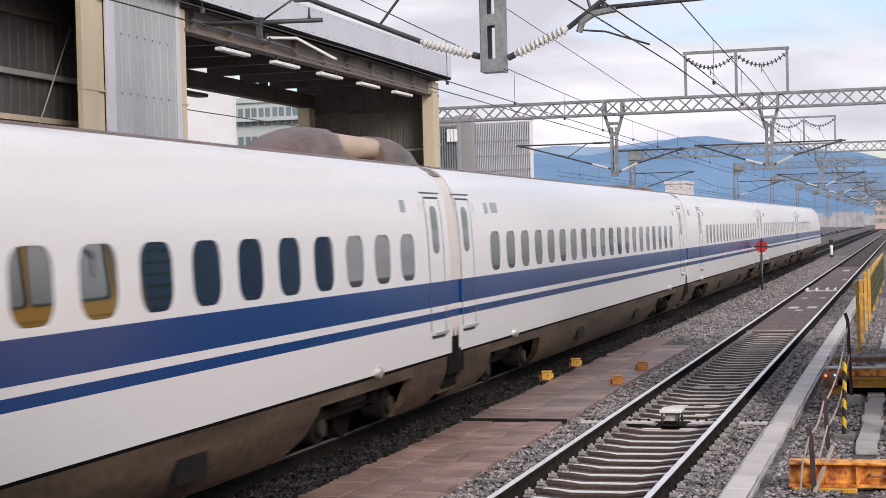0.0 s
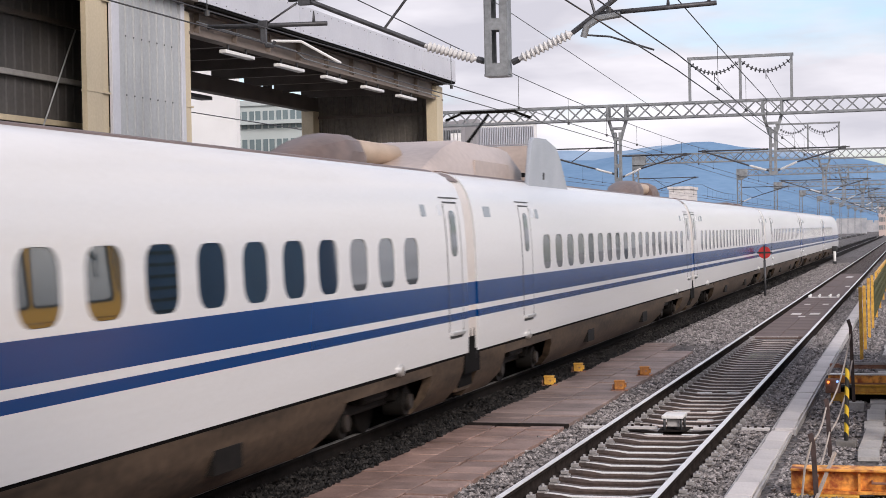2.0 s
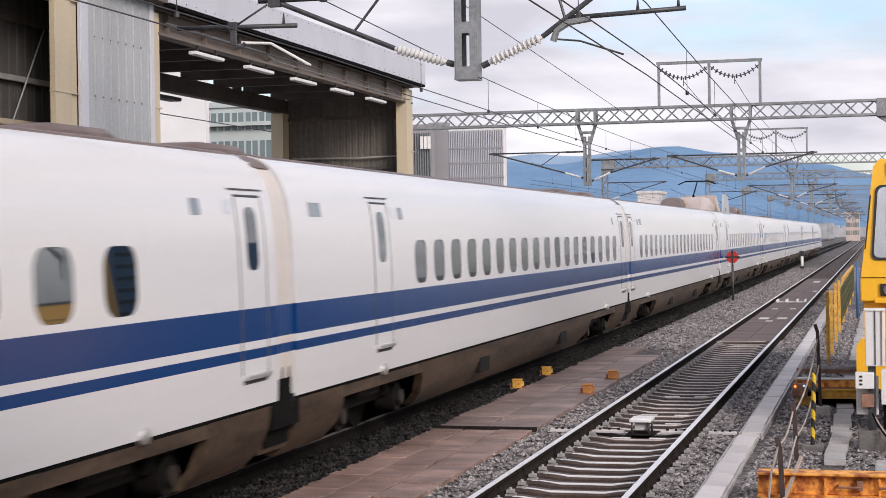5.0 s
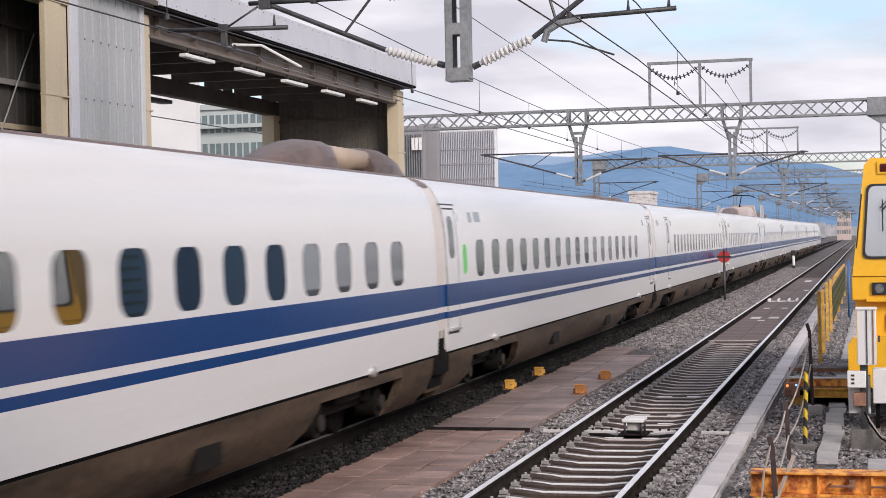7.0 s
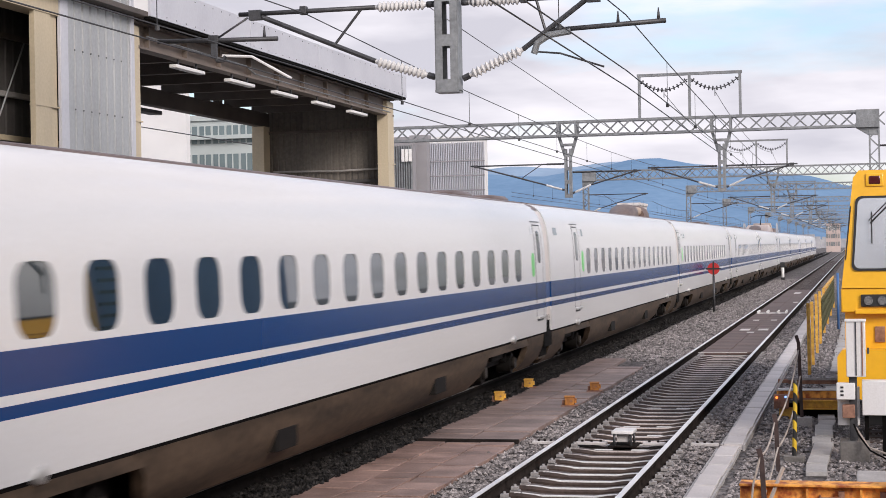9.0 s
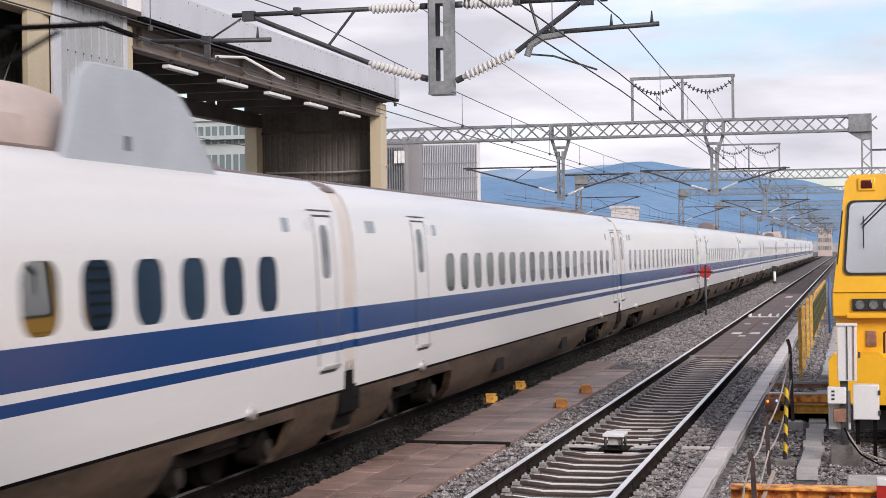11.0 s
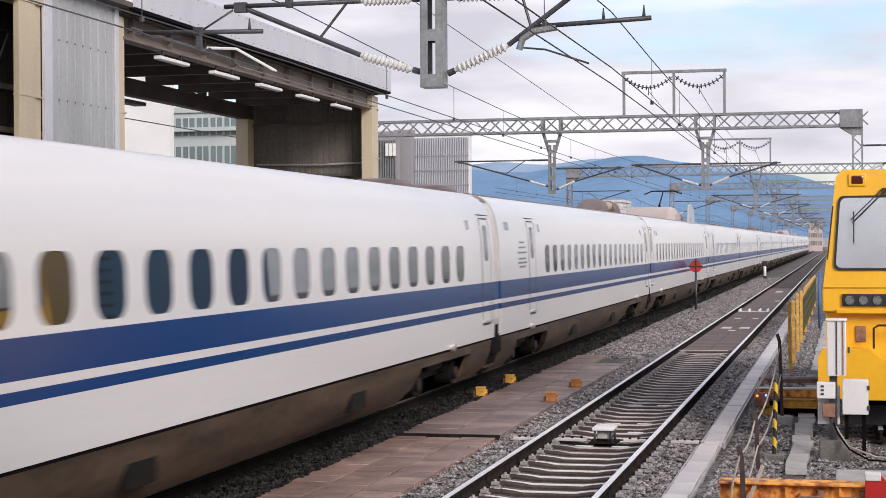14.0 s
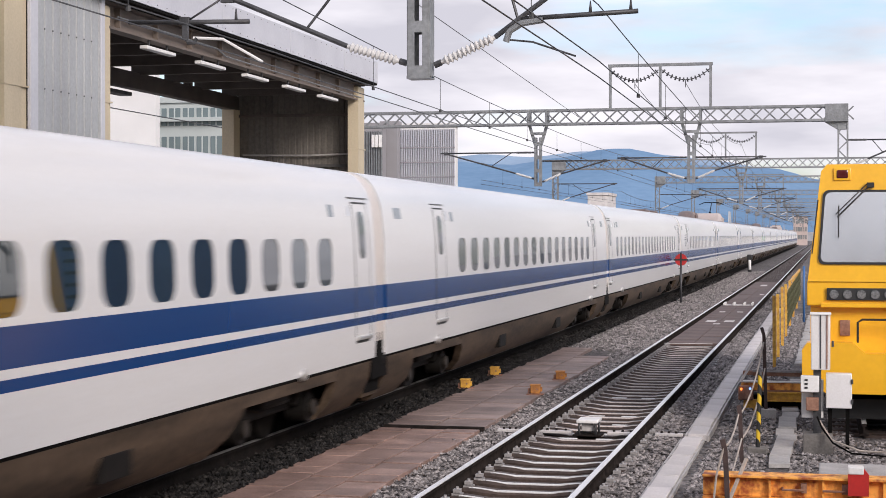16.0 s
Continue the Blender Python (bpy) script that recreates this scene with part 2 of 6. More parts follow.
M_BGLASS = mat("pale_office_glass", (0.17, 0.215, 0.225), (0.11, 0.145, 0.155), rough=0.1, scale=0.3)
# For the added wall out of view that darkens the train's reflections.
M_EAST = mat("weathered_grey_wall", (0.20, 0.20, 0.20), (0.12, 0.12, 0.12), rough=0.8, scale=0.3, fine=3)
M_CONCD = mat("dark_weathered_concrete", (0.20, 0.185, 0.17), (0.10, 0.092, 0.085), rough=0.85, scale=3, fine=35, bump=0.3)
# For the added low wall out of view that the train windows reflect.
M_LOWWALL = mat("pale_barrier_concrete", (0.80, 0.80, 0.78), (0.70, 0.70, 0.68), rough=0.8, scale=0.4, fine=4)
M_BGREY = mat("mid_grey_facade", (0.30, 0.29, 0.30), (0.25, 0.24, 0.25), rough=0.7, scale=0.4)
M_BPINK = mat("salmon_brick_facade", (0.56, 0.45, 0.41), (0.48, 0.38, 0.34), rough=0.8, scale=0.4)
# Hill colours hold the blue of distance haze, paler on the far ridge.
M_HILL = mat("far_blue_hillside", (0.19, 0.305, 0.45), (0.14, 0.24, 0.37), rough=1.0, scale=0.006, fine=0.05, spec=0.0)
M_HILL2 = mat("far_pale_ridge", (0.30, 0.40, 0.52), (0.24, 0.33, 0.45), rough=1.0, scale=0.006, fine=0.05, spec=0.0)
M_CITY = mat("far_roofs", (0.46, 0.45, 0.46), (0.27, 0.28, 0.30), rough=0.8, scale=0.05, fine=0.4)
M_NET = mat("green_brown_netting", (0.10, 0.10, 0.045), (0.05, 0.055, 0.025), rough=0.8, scale=5, fine=40)
M_BLUE = mat("blue_plastic_pole", (0.06, 0.16, 0.36), (0.04, 0.11, 0.27), rough=0.5)
M_BLUEBODY = mat("blue_machine_paint", (0.07, 0.19, 0.42), (0.05, 0.14, 0.33), rough=0.4, scale=1.5)
M_ROPE = mat("pale_rope", (0.48, 0.42, 0.37), (0.32, 0.27, 0.23), rough=0.9)
M_AMBER = glow("amber_flasher", (1.0, 0.28, 0.05), 1.6)
M_BLUELED = glow("blue_flasher", (0.25, 0.45, 1.0), 1.6)
M_WIPER = mat("black_rubber", (0.02, 0.02, 0.02), (0.015, 0.015, 0.015), rough=0.6)


# ---------------------------------------------------------------- mesh helpers
def finish(bm, name, material):
    bm.normal_update()
    for e in bm.edges:
        if len(e.link_faces) == 2 and e.calc_face_angle(0) > 0.6:
            e.smooth = False
    small = len(bm.faces) < 400
    for f in bm.faces:
        f.smooth = not (small and max(abs(c) for c in f.normal) > 0.9999)
    me = bpy.data.meshes.new(name)
    bm.to_mesh(me)
    bm.free()
    me.materials.append(material)
    return me


def part(name, bm, material, parent=None, label="", m=None):
    ob = new(name, bm if isinstance(bm, bpy.types.Mesh) else finish(bm, name, material))
    ob.parent = parent
    if m is not None:
        ob.matrix_basis = m
    return tagged(ob, label)


def thing(name, label, category, group="", kind="", m=None):
    ob = new(name)
    ob.empty_display_size = 0.2
    if m is not None:
        ob.matrix_basis = m
    return tagged(ob, label, category, group, kind)


def quads(bm, vs, faces):
    vs = [bm.verts.new(v) for v in vs]
    for f in faces:
        bm.faces.new([vs[i] for i in f])
    return vs


BOXF = ((0, 3, 2, 1), (4, 5, 6, 7), (0, 1, 5, 4), (1, 2, 6, 5), (2, 3, 7, 6), (3, 0, 4, 7))


def box(bm, x0, x1, y0, y1, z0, z1, bev=0.0):
    vs = quads(bm, [(x0, y0, z0), (x1, y0, z0), (x1, y1, z0), (x0, y1, z0), (x0, y0, z1), (x1, y0, z1), (x1, y1, z1), (x0, y1, z1)], BOXF)
    if bev:
        es = {e for v in vs for e in v.link_edges}
        bmesh.ops.bevel(bm, geom=list(es), offset=bev, segments=2, affect="EDGES", profile=0.5)
    return bm


def abox(*a, bev=0.0):
    return box(bmesh.new(), *a, bev=bev)


def prism(bm, pts, axis, a, b):
    """A closed outline in the plane across an axis, drawn out from a to b along it."""
    def at(p, w):
        return {"x": (w, p[0], p[1]), "y": (p[0], w, p[1]), "z": (p[0], p[1], w)}[axis]
    n = len(pts)
    v = [bm.verts.new(at(p, a)) for p in pts] + [bm.verts.new(at(p, b)) for p in pts]
    fs = [bm.faces.new(v[:n]), bm.faces.new(v[n:])]
    for i in range(n):
        fs.append(bm.faces.new((v[i], v[(i + 1) % n], v[n + (i + 1) % n], v[n + i])))
    bmesh.ops.recalc_face_normals(bm, faces=fs)
    return bm


def tube(bm, p, q, r, seg=8, r2=None):
    p, q = Vector(p), Vector(q)
    z = (q - p).normalized()
    x = z.orthogonal().normalized()
    y = z.cross(x)
    r2 = r if r2 is None else r2
    ring = [[bm.verts.new(c + (x * math.cos(t) + y * math.sin(t)) * s) for t in [2 * math.pi * i / seg for i in range(seg)]] for c, s in ((p, r), (q, r2))]
    for i in range(seg):
        j = (i + 1) % seg
        bm.faces.new((ring[0][i], ring[0][j], ring[1][j], ring[1][i]))
    bm.faces.new(ring[0][::-1])
    bm.faces.new(ring[1])
    return bm


def bar(bm, p, q, w, h=None):
    """A straight bar of rectangular section between two points."""
    p, q = Vector(p), Vector(q)
    z = (q - p).normalized()
    x = z.cross(Vector((0, 0, 1)))
    x = x.normalized() if x.length > 1e-3 else Vector((1, 0, 0))
    y = z.cross(x)
    h = h or w
    vs = [c + x * sx * w / 2 + y * sy * h / 2 for c in (p, q) for sx, sy in ((-1, -1), (1, -1), (1, 1), (-1, 1))]
    quads(bm, vs, BOXF)
    return bm


def lathe(bm, p, q, prof, seg=12):
    """A turned body along p to q; prof: (share of the way, radius)."""
    p, q = Vector(p), Vector(q)
    z = (q - p).normalized()
    x = z.orthogonal().normalized()
    y = z.cross(x)
    rings = []
    for s, r in prof:
        c = p.lerp(q, s)
        rings.append([bm.verts.new(c + (x * math.cos(2 * math.pi * i / seg) + y * math.sin(2 * math.pi * i / seg)) * r) for i in range(seg)])
    for a, b in zip(rings, rings[1:]):
        for i in range(seg):
            j = (i + 1) % seg
            bm.faces.new((a[i], a[j], b[j], b[i]))
    bm.faces.new(rings[0][::-1])
    bm.faces.new(rings[-1])
    return bm


def wire(bm, pts, r, seg=5):
    pts = [Vector(p) for p in pts]
    rings = []
    for i, p in enumerate(pts):
        d = (pts[min(i + 1, len(pts) - 1)] - pts[max(i - 1, 0)]).normalized()
        ref = Vector((0.13, 0.21, 0.97)) if abs(d.z) < 0.8 else Vector((0.2, 0.97, 0.1))
        x = d.cross(ref).normalized()
        y = d.cross(x)
        new_ring = [p + (x * math.cos(2 * math.pi * k / seg) + y * math.sin(2 * math.pi * k / seg)) * r for k in range(seg)]
        if rings:
            best = min(range(seg), key=lambda s: sum((new_ring[(k + s) % seg] - rings[-1][k].co).length for k in range(seg)))
            new_ring = new_ring[best:] + new_ring[:best]
        rings.append([bm.verts.new(v) for v in new_ring])
    for a, b in zip(rings, rings[1:]):
        for i in range(seg):
            j = (i + 1) % seg
            bm.faces.new((a[i], a[j], b[j], b[i]))
    bm.faces.new(rings[0][::-1])
    bm.faces.new(rings[-1])
    return bm


# ---------------------------------------------------------------- ground and tracks
TRACK_A, TRACK_B, TRACK_C, SIDING = -3.19, -7.79, -15.4, 1.30
BED = -0.23


def ground():
    bm = bmesh.new()
    quads(bm, [(-2600, -60, -0.45), (2600, -60, -0.45), (2600, 4500, -0.45), (-2600, 4500, -0.45)], [(0, 1, 2, 3)])
    tagged(part("ground", bm, M_BALLAST), "flat grey gravelled ground reaching to the horizon", "ground", kind="structure")
    # the ballast bed, uneven near by
    ys = list(np.arange(10, 44, 0.22)) + list(np.arange(44, 120, 1.5)) + list(np.arange(120, 700, 20))
    xs = list(np.arange(-10.0, -6.4, 0.4)) + list(np.arange(-6.4, 1.0, 0.2)) + list(np.arange(1.0, 4.2, 0.5))
    xs = [-15.0, -12.5] + xs
    vs, fs = [], []
    for y in ys:
        for x in xs:
            low = -0.16 if abs(x - TRACK_A) < 0.66 else 0
            h = BED + low + (0.03 * noise.noise((x * 1.1, y * 1.1, 0)) + 0.035 * noise.noise((x * 4, y * 4, 3)) if y < 44 else 0)
            vs.append((x, y, h))
    w = len(xs)
    for i in range(len(ys) - 1):
        for j in range(w - 1):
            a = i * w + j
            fs.append((a, a + 1, a + w + 1, a + w))
    me = bpy.data.meshes.new("ballast_bed")
    me.from_pydata(vs, [], fs)
    me.materials.append(M_BALLAST)
    # Sheet coloured for the shade under and beside the train.
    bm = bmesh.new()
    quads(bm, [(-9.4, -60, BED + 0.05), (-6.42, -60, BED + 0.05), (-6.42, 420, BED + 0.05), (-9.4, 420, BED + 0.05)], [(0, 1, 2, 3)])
    tagged(part("oily_ballast", bm, M_DARKBED), "crushed stone under the through track, train shade put into its colour", "ballast", kind="structure")
    # The same near-black sheet, between the near sleepers.
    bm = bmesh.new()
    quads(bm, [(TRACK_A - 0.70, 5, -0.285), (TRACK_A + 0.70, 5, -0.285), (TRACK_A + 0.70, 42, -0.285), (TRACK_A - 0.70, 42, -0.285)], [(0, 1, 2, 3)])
    tagged(part("oily_ballast", bm, M_DARKBED), "dark crushed stone between the rails of the near track", "ballast", kind="structure")
    tagged(new("ballast_bed", me), "bed of dark grey crushed stone between the tracks", "ballast", kind="structure")


def stones():
    """Loose stones on the bed, one by one, where they can be told apart."""
    rng = np.random.default_rng(4)
    vs, fs = [], []

    def done(name, material, label):
        me = bpy.data.meshes.new(name)
        me.from_pydata(vs, [], fs)
        me.materials.append(material)
        tagged(new(name, me), label, "gravel", kind="stuff")
        vs.clear()
        fs.clear()

    octa = np.array([(1, 0, 0), (0, 1, 0), (-1, 0, 0), (0, -1, 0), (0, 0, 1), (0, 0, -1)], float)
    tri = ((0, 1, 4), (1, 2, 4), (2, 3, 4), (3, 0, 4), (1, 0, 5), (2, 1, 5), (3, 2, 5), (0, 3, 5))

    def strip(x0, x1, y0, y1, n, size, lift=0.0):
        for x, y, q, s in zip(rng.uniform(x0, x1, n), rng.uniform(y0, y1, n), rng.uniform(0, 6.28, n), rng.uniform(0.6, 1.25, n)):
            k = len(vs)
            c, d = math.cos(q), math.sin(q)
            h = 0.03 * noise.noise((x * 1.1, y * 1.1, 0)) + 0.035 * noise.noise((x * 4, y * 4, 3))
            p = octa * (rng.uniform(0.6, 1.1, (6, 3)) + 0.0) * size * s
            p = p + rng.uniform(-0.25, 0.25, (6, 3)) * size * s
            for a in p:
                vs.append((x + a[0] * c - a[1] * d, y + a[0] * d + a[1] * c, BED + (0.06 if x < -6.2 else h) + 0.012 + lift + a[2] * 0.7))
            fs.extend([(k + a, k + b, k + e) for a, b, e in tri])

    for x0, x1 in ((-4.95, -4.02), (-2.36, -1.84), (-1.48, -0.70), (-0.40, 0.40)):
        strip(x0, x1, 14, 24, int((x1 - x0) * 10 * 420), 0.036)
        strip(x0, x1, 24, 40, int((x1 - x0) * 16 * 260), 0.042)
    strip(-6.2, -4.0, 40, 60, int(2.9 * 23 * 130), 0.05)
    strip(-1.5, -0.2, 40, 60, int(1.3 * 20 * 200), 0.05)
    strip(-2.42, -1.86, 40, 62, int(0.56 * 22 * 300), 0.046)
    strip(0.4, 2.2, 16, 23, 3200, 0.036)
    # heaped over the sleeper ends
    for x0, x1 in ((-4.40, -4.02), (-2.36, -2.06)):
        strip(x0, x1, 14, 26, int((x1 - x0) * 12 * 460), 0.036, 0.035)
        strip(x0, x1, 26, 41, int((x1 - x0) * 15 * 300), 0.042, 0.035)
    for x0, x1 in ((-6.2, -4.05), (-2.35, -1.2)):
        strip(x0, x1, 60, 85, int((x1 - x0) * 25 * 110), 0.052)
        strip(x0, x1, 85, 130, int((x1 - x0) * 45 * 60), 0.068)
    done("ballast_stones", M_STONE, "loose angular grey and brown crushed stones")
    # Stones along the train, coloured dark for its shade.
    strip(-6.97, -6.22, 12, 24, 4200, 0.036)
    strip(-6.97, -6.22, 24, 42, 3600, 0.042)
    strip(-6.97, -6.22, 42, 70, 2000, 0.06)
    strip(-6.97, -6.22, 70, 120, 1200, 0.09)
    done("sooty_ballast_stones", M_DSTONE, "crushed stones along the through track, train shade put into their colour")


RAIL_PROFILE = [(-0.065, -0.174), (0.065, -0.174), (0.065, -0.158), (0.015, -0.140), (0.010, -0.055), (0.033, -0.040), (0.033, -0.010), (0.026, -0.001),
                (-0.026, -0.001), (-0.033, -0.010), (-0.033, -0.040), (-0.010, -0.055), (-0.015, -0.140), (-0.065, -0.158)]


def sleeper_mesh():
    bm = bmesh.new()
    # a concrete sleeper, thinner at the middle than under the rails
    secs = [(-1.04, 0.13, -0.20), (-0.96, 0.135, -0.178), (-0.55, 0.135, -0.178), (-0.30, 0.118, -0.205), (0.30, 0.118, -0.205), (0.55, 0.135, -0.178), (0.96, 0.135, -0.178), (1.04, 0.13, -0.20)]
    rings = []
    for x, w, z in secs:
        rings.append([bm.verts.new(v) for v in ((x, -w, -0.42), (x, w, -0.42), (x, w, z - 0.03), (x, w - 0.03, z), (x, -w + 0.03, z), (x, -w, z - 0.03))])
    for a, b in zip(rings, rings[1:]):
        for i in range(6):
            j = (i + 1) % 6
            bm.faces.new((a[i], b[i], b[j], a[j]))
    bm.faces.new(rings[0])
    bm.faces.new(rings[-1][::-1])
    bmesh.ops.recalc_face_normals(bm, faces=bm.faces)
    return finish(bm, "sleeper", M_SLEEPER)


def clip_mesh():
    bm = bmesh.new()
    box(bm, -0.055, 0.055, -0.06, 0.06, -0.178, -0.158)
    tube(bm, (0, 0, -0.16), (0, 0, -0.09), 0.018, 6)
    box(bm, -0.04, 0.04, -0.045, 0.045, -0.15, -0.115)
    return finish(bm, "rail_clip", M_CLIP)


SLEEPER, CLIP = sleeper_mesh(), clip_mesh()


def edge_strip_mesh(w, reach, material):
    """A pale strip that follows the dished top of a sleeper."""
    bm, rows = bmesh.new(), []
    for x in (-reach, -0.5, -0.4, -0.3, 0.3, 0.4, 0.5, reach):
        z = float(np.interp(abs(x), (0.30, 0.55, 0.96), (-0.205, -0.178, -0.178)))
        rows.append([bm.verts.new((x, y, z + h)) for y, h in ((-w, -0.01), (-w, 0.004), (w, 0.004), (w, -0.01))])
    for a, b in zip(rows, rows[1:]):
        for i in range(3):
            bm.faces.new((a[i], b[i], b[i + 1], a[i + 1]))
    bm.faces.new(rows[0])
    bm.faces.new(rows[-1][::-1])
    bmesh.ops.recalc_face_normals(bm, faces=bm.faces)
    return finish(bm, "worn_edge", material)


# The white one paints a sky highlight; the other is a paler edge.
EDGE_PALE, EDGE_SHINE = edge_strip_mesh(0.028, 0.6, M_EDGE), edge_strip_mesh(0.036, 0.6, M_WHITE)


def track(x, y0, y1, label, near=None, covered=None, web=None, head=M_RAILTOP):
    t = thing("railway_track", label, "railway track", "tracks", "structure", pose(x, 0, 0))
    for s in (-1, 1):
        bm = prism(bmesh.new(), [(px + s * 0.75, pz) for px, pz in RAIL_PROFILE], "y", y0, y1)
        part("rail", bm, web or M_RAIL, t)
        bm = bmesh.new()
        box(bm, s * 0.75 - 0.032, s * 0.75 + 0.032, y0, y1, -0.006, 0.002)
        part("rail_head", bm, head, t, "wheel-polished running surface")
    bm, rng = bmesh.new(), random.Random(21)
    y, i = y0 + 0.3, 0
    while y < min(y1, 420):
        if not (covered and covered[0] < y < covered[1]):
            if near and near[0] < y < near[1]:
                part("sleeper", SLEEPER, None, t, m=pose(0, y, 0))
                # White strips and patches paint the sky's shine on the nearest sleepers.
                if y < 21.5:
                    part("worn_edge", EDGE_SHINE, None, t, "white strip painting sky shine on the sleeper edge", pose(rng.uniform(-0.03, 0.03), y - 0.06, 0))
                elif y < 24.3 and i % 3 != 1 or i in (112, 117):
                    part("worn_patch", abox(-0.52, -0.12, y + 0.03, y + 0.12, -0.206, -0.1975, bev=0.003), M_WHITE, t, "white patch painting sky shine on the sleeper")
                    part("worn_patch", abox(0.14, 0.54, y + 0.03, y + 0.12, -0.206, -0.1975, bev=0.003), M_WHITE, t, "white patch painting sky shine on the sleeper")
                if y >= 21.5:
                    part("worn_edge", EDGE_PALE, None, t, "paler edge of the sleeper", pose(rng.uniform(-0.02, 0.02), y - 0.07, 0))
                for s in (-1, 1):
                    for d in (-1, 1):
                        part("rail_clip", CLIP, None, t, m=pose(s * 0.75 + d * 0.115, y, 0))
            elif y < 250:
                box(bm, -1.2, 1.2, y - 0.14, y + 0.14, -0.34, -0.182)
        y += 0.58
        i += 1
    if len(bm.verts):
        tagged(part("distant_sleepers", bm, M_SLEEPER, t), kind="stuff")
    else:
        bm.free()
    return t


def track_panels(t):
    """Brown rubber panels that cover the sleepers between the rails further along, with pale plates on them."""
    rng = random.Random(3)
    me = finish(abox(-0.33, 0.33, -0.72, 0.72, -0.17, -0.10, bev=0.012), "track_panel", M_MATS)
    y = 42.3
    while y < 96:
        for s in (-1, 1):
            part("track_panel", me, None, t, m=pose(s * 0.335, y, rng.uniform(-0.008, 0.0), 0, 0, rng.uniform(-0.4, 0.4)))
        y += 1.45
    for x, y, w, d in ((-0.26, 52.2, 0.30, 0.9), (0.3, 52.2, 0.30, 0.9), (0.0, 50.6, 0.2, 0.5), (-0.3, 58.6, 0.2, 0.5), (0.32, 58.6, 0.2, 0.5), (0.0, 64.5, 1.1, 0.8), (0.05, 90, 0.34, 2.2),
                       (0.45, 76, 0.2, 0.8), (-0.1, 41.2, 1.2, 0.05), (0.0, 42.3 - 2.2, 1.1, 0.04)):
        part("pale_plate", abox(x - w / 2, x + w / 2, y - d / 2, y + d / 2, -0.10, -0.088, bev=0.003), M_TROUGH, t, "pale worn steel plate")
    for x in (-0.55, -0.2, 0.2, 0.5):
        part("bracket", abox(x - 0.03, x + 0.03, 63.9, 65.3, -0.09, 0.0, bev=0.01), M_WHITE, t)


def balise(t):
    """A box on four short legs that stands between the rails on a pale cross bar."""
    b = thing("track_beacon", "white-topped train detection beacon on short dark legs between the rails", "track beacon", m=pose(TRACK_A, 22.75, 0))
    part("lid", abox(-0.15, 0.15, -0.22, 0.22, 0.00, 0.045, bev=0.012), M_WHITE, b)
    part("core", abox(-0.09, 0.09, -0.13, 0.13, -0.12, 0.00, bev=0.01), M_CONC, b)
    for x in (-0.115, 0.115):
        for y in (-0.17, 0.17):
            part("leg", tube(bmesh.new(), (x, y, -0.18), (x, y, 0.01), 0.018), M_GALVD, b)
    part("base_plate", abox(-0.20, 0.20, -0.24, 0.24, -0.178, -0.160, bev=0.004), M_RAIL, b)
    for x0, x1 in ((-0.68, -0.24), (0.26, 0.68), (0.92, 1.30), (-1.30, -0.95)):
        part("cross_bar", abox(x0, x1, -0.06, 0.06, -0.172, -0.130, bev=0.01), M_TROUGH, b, "pale bolted cross bar")
        for x in (x0 + 0.09, (x0 + x1) / 2, x1 - 0.09):
            part("bolt", tube(bmesh.new(), (x, 0, -0.132), (x, 0, -0.105), 0.02, 6), M_RAIL, b)


def walkway():
    """Reddish-brown panels laid between the two tracks, in two stretches with a step between."""
    rng = random.Random(5)
    w = thing("walkway_panels", "reddish-brown panels laid between the tracks as a walkway", "walkway", kind="structure")
    for y0, y1, z, cols, long, material in ((11.0, 22.85, -0.17, 3, 0.52, M_SLAB), (23.15, 40.0, -0.155, 2, 0.60, M_SLABG)):
        wd = 1.52 / cols
        for c in range(cols):
            y = y0
            first = True
            while y < y1 - 0.05:
                d = min(long * (0.55 if first and c == 1 else 1.0), y1 - y)
                first = False
                x = -6.28 + wd * c
                top = 1.2 if y1 > 30 and y + d > 37.5 and c == 1 else 0
                if not top:
                    part("panel", abox(x + 0.011, x + wd - 0.011, y + 0.012, y + d - 0.012, z - 0.07, z + rng.uniform(-0.008, 0.008), bev=0.008), material, w)
                y += d
    part("edge_board", abox(-6.3, -4.74, 22.95, 23.05, -0.25, -0.145, bev=0.01), M_RAIL, w, "dark timber edge")


def stand_box(x, y, z, material, label):
    """A small painted marker box on a plate."""
    t = thing("marker_box", label, "marker box", "painted boxes on the walkway", m=pose(x, y, z, 0, 0, 6))
    part("plate", abox(-0.15, 0.15, -0.13, 0.13, 0.0, 0.015, bev=0.004), M_RUST, t)
    part("body", abox(-0.085, 0.085, -0.08, 0.08, 0.015, 0.175, bev=0.014), material, t)
    part("cap", abox(-0.095, 0.095, -0.09, 0.09, 0.15, 0.172, bev=0.008), material, t)
    part("lug", abox(-0.13, -0.085, -0.04, 0.04, 0.02, 0.10, bev=0.006), M_RUST, t)
    part("lug", abox(0.085, 0.12, -0.05, 0.03, 0.05, 0.13, bev=0.006), material, t)
    part("bolt", tube(bmesh.new(), (0.03, -0.085, 0.09), (0.03, -0.10, 0.09), 0.018, 6), M_RUST, t)


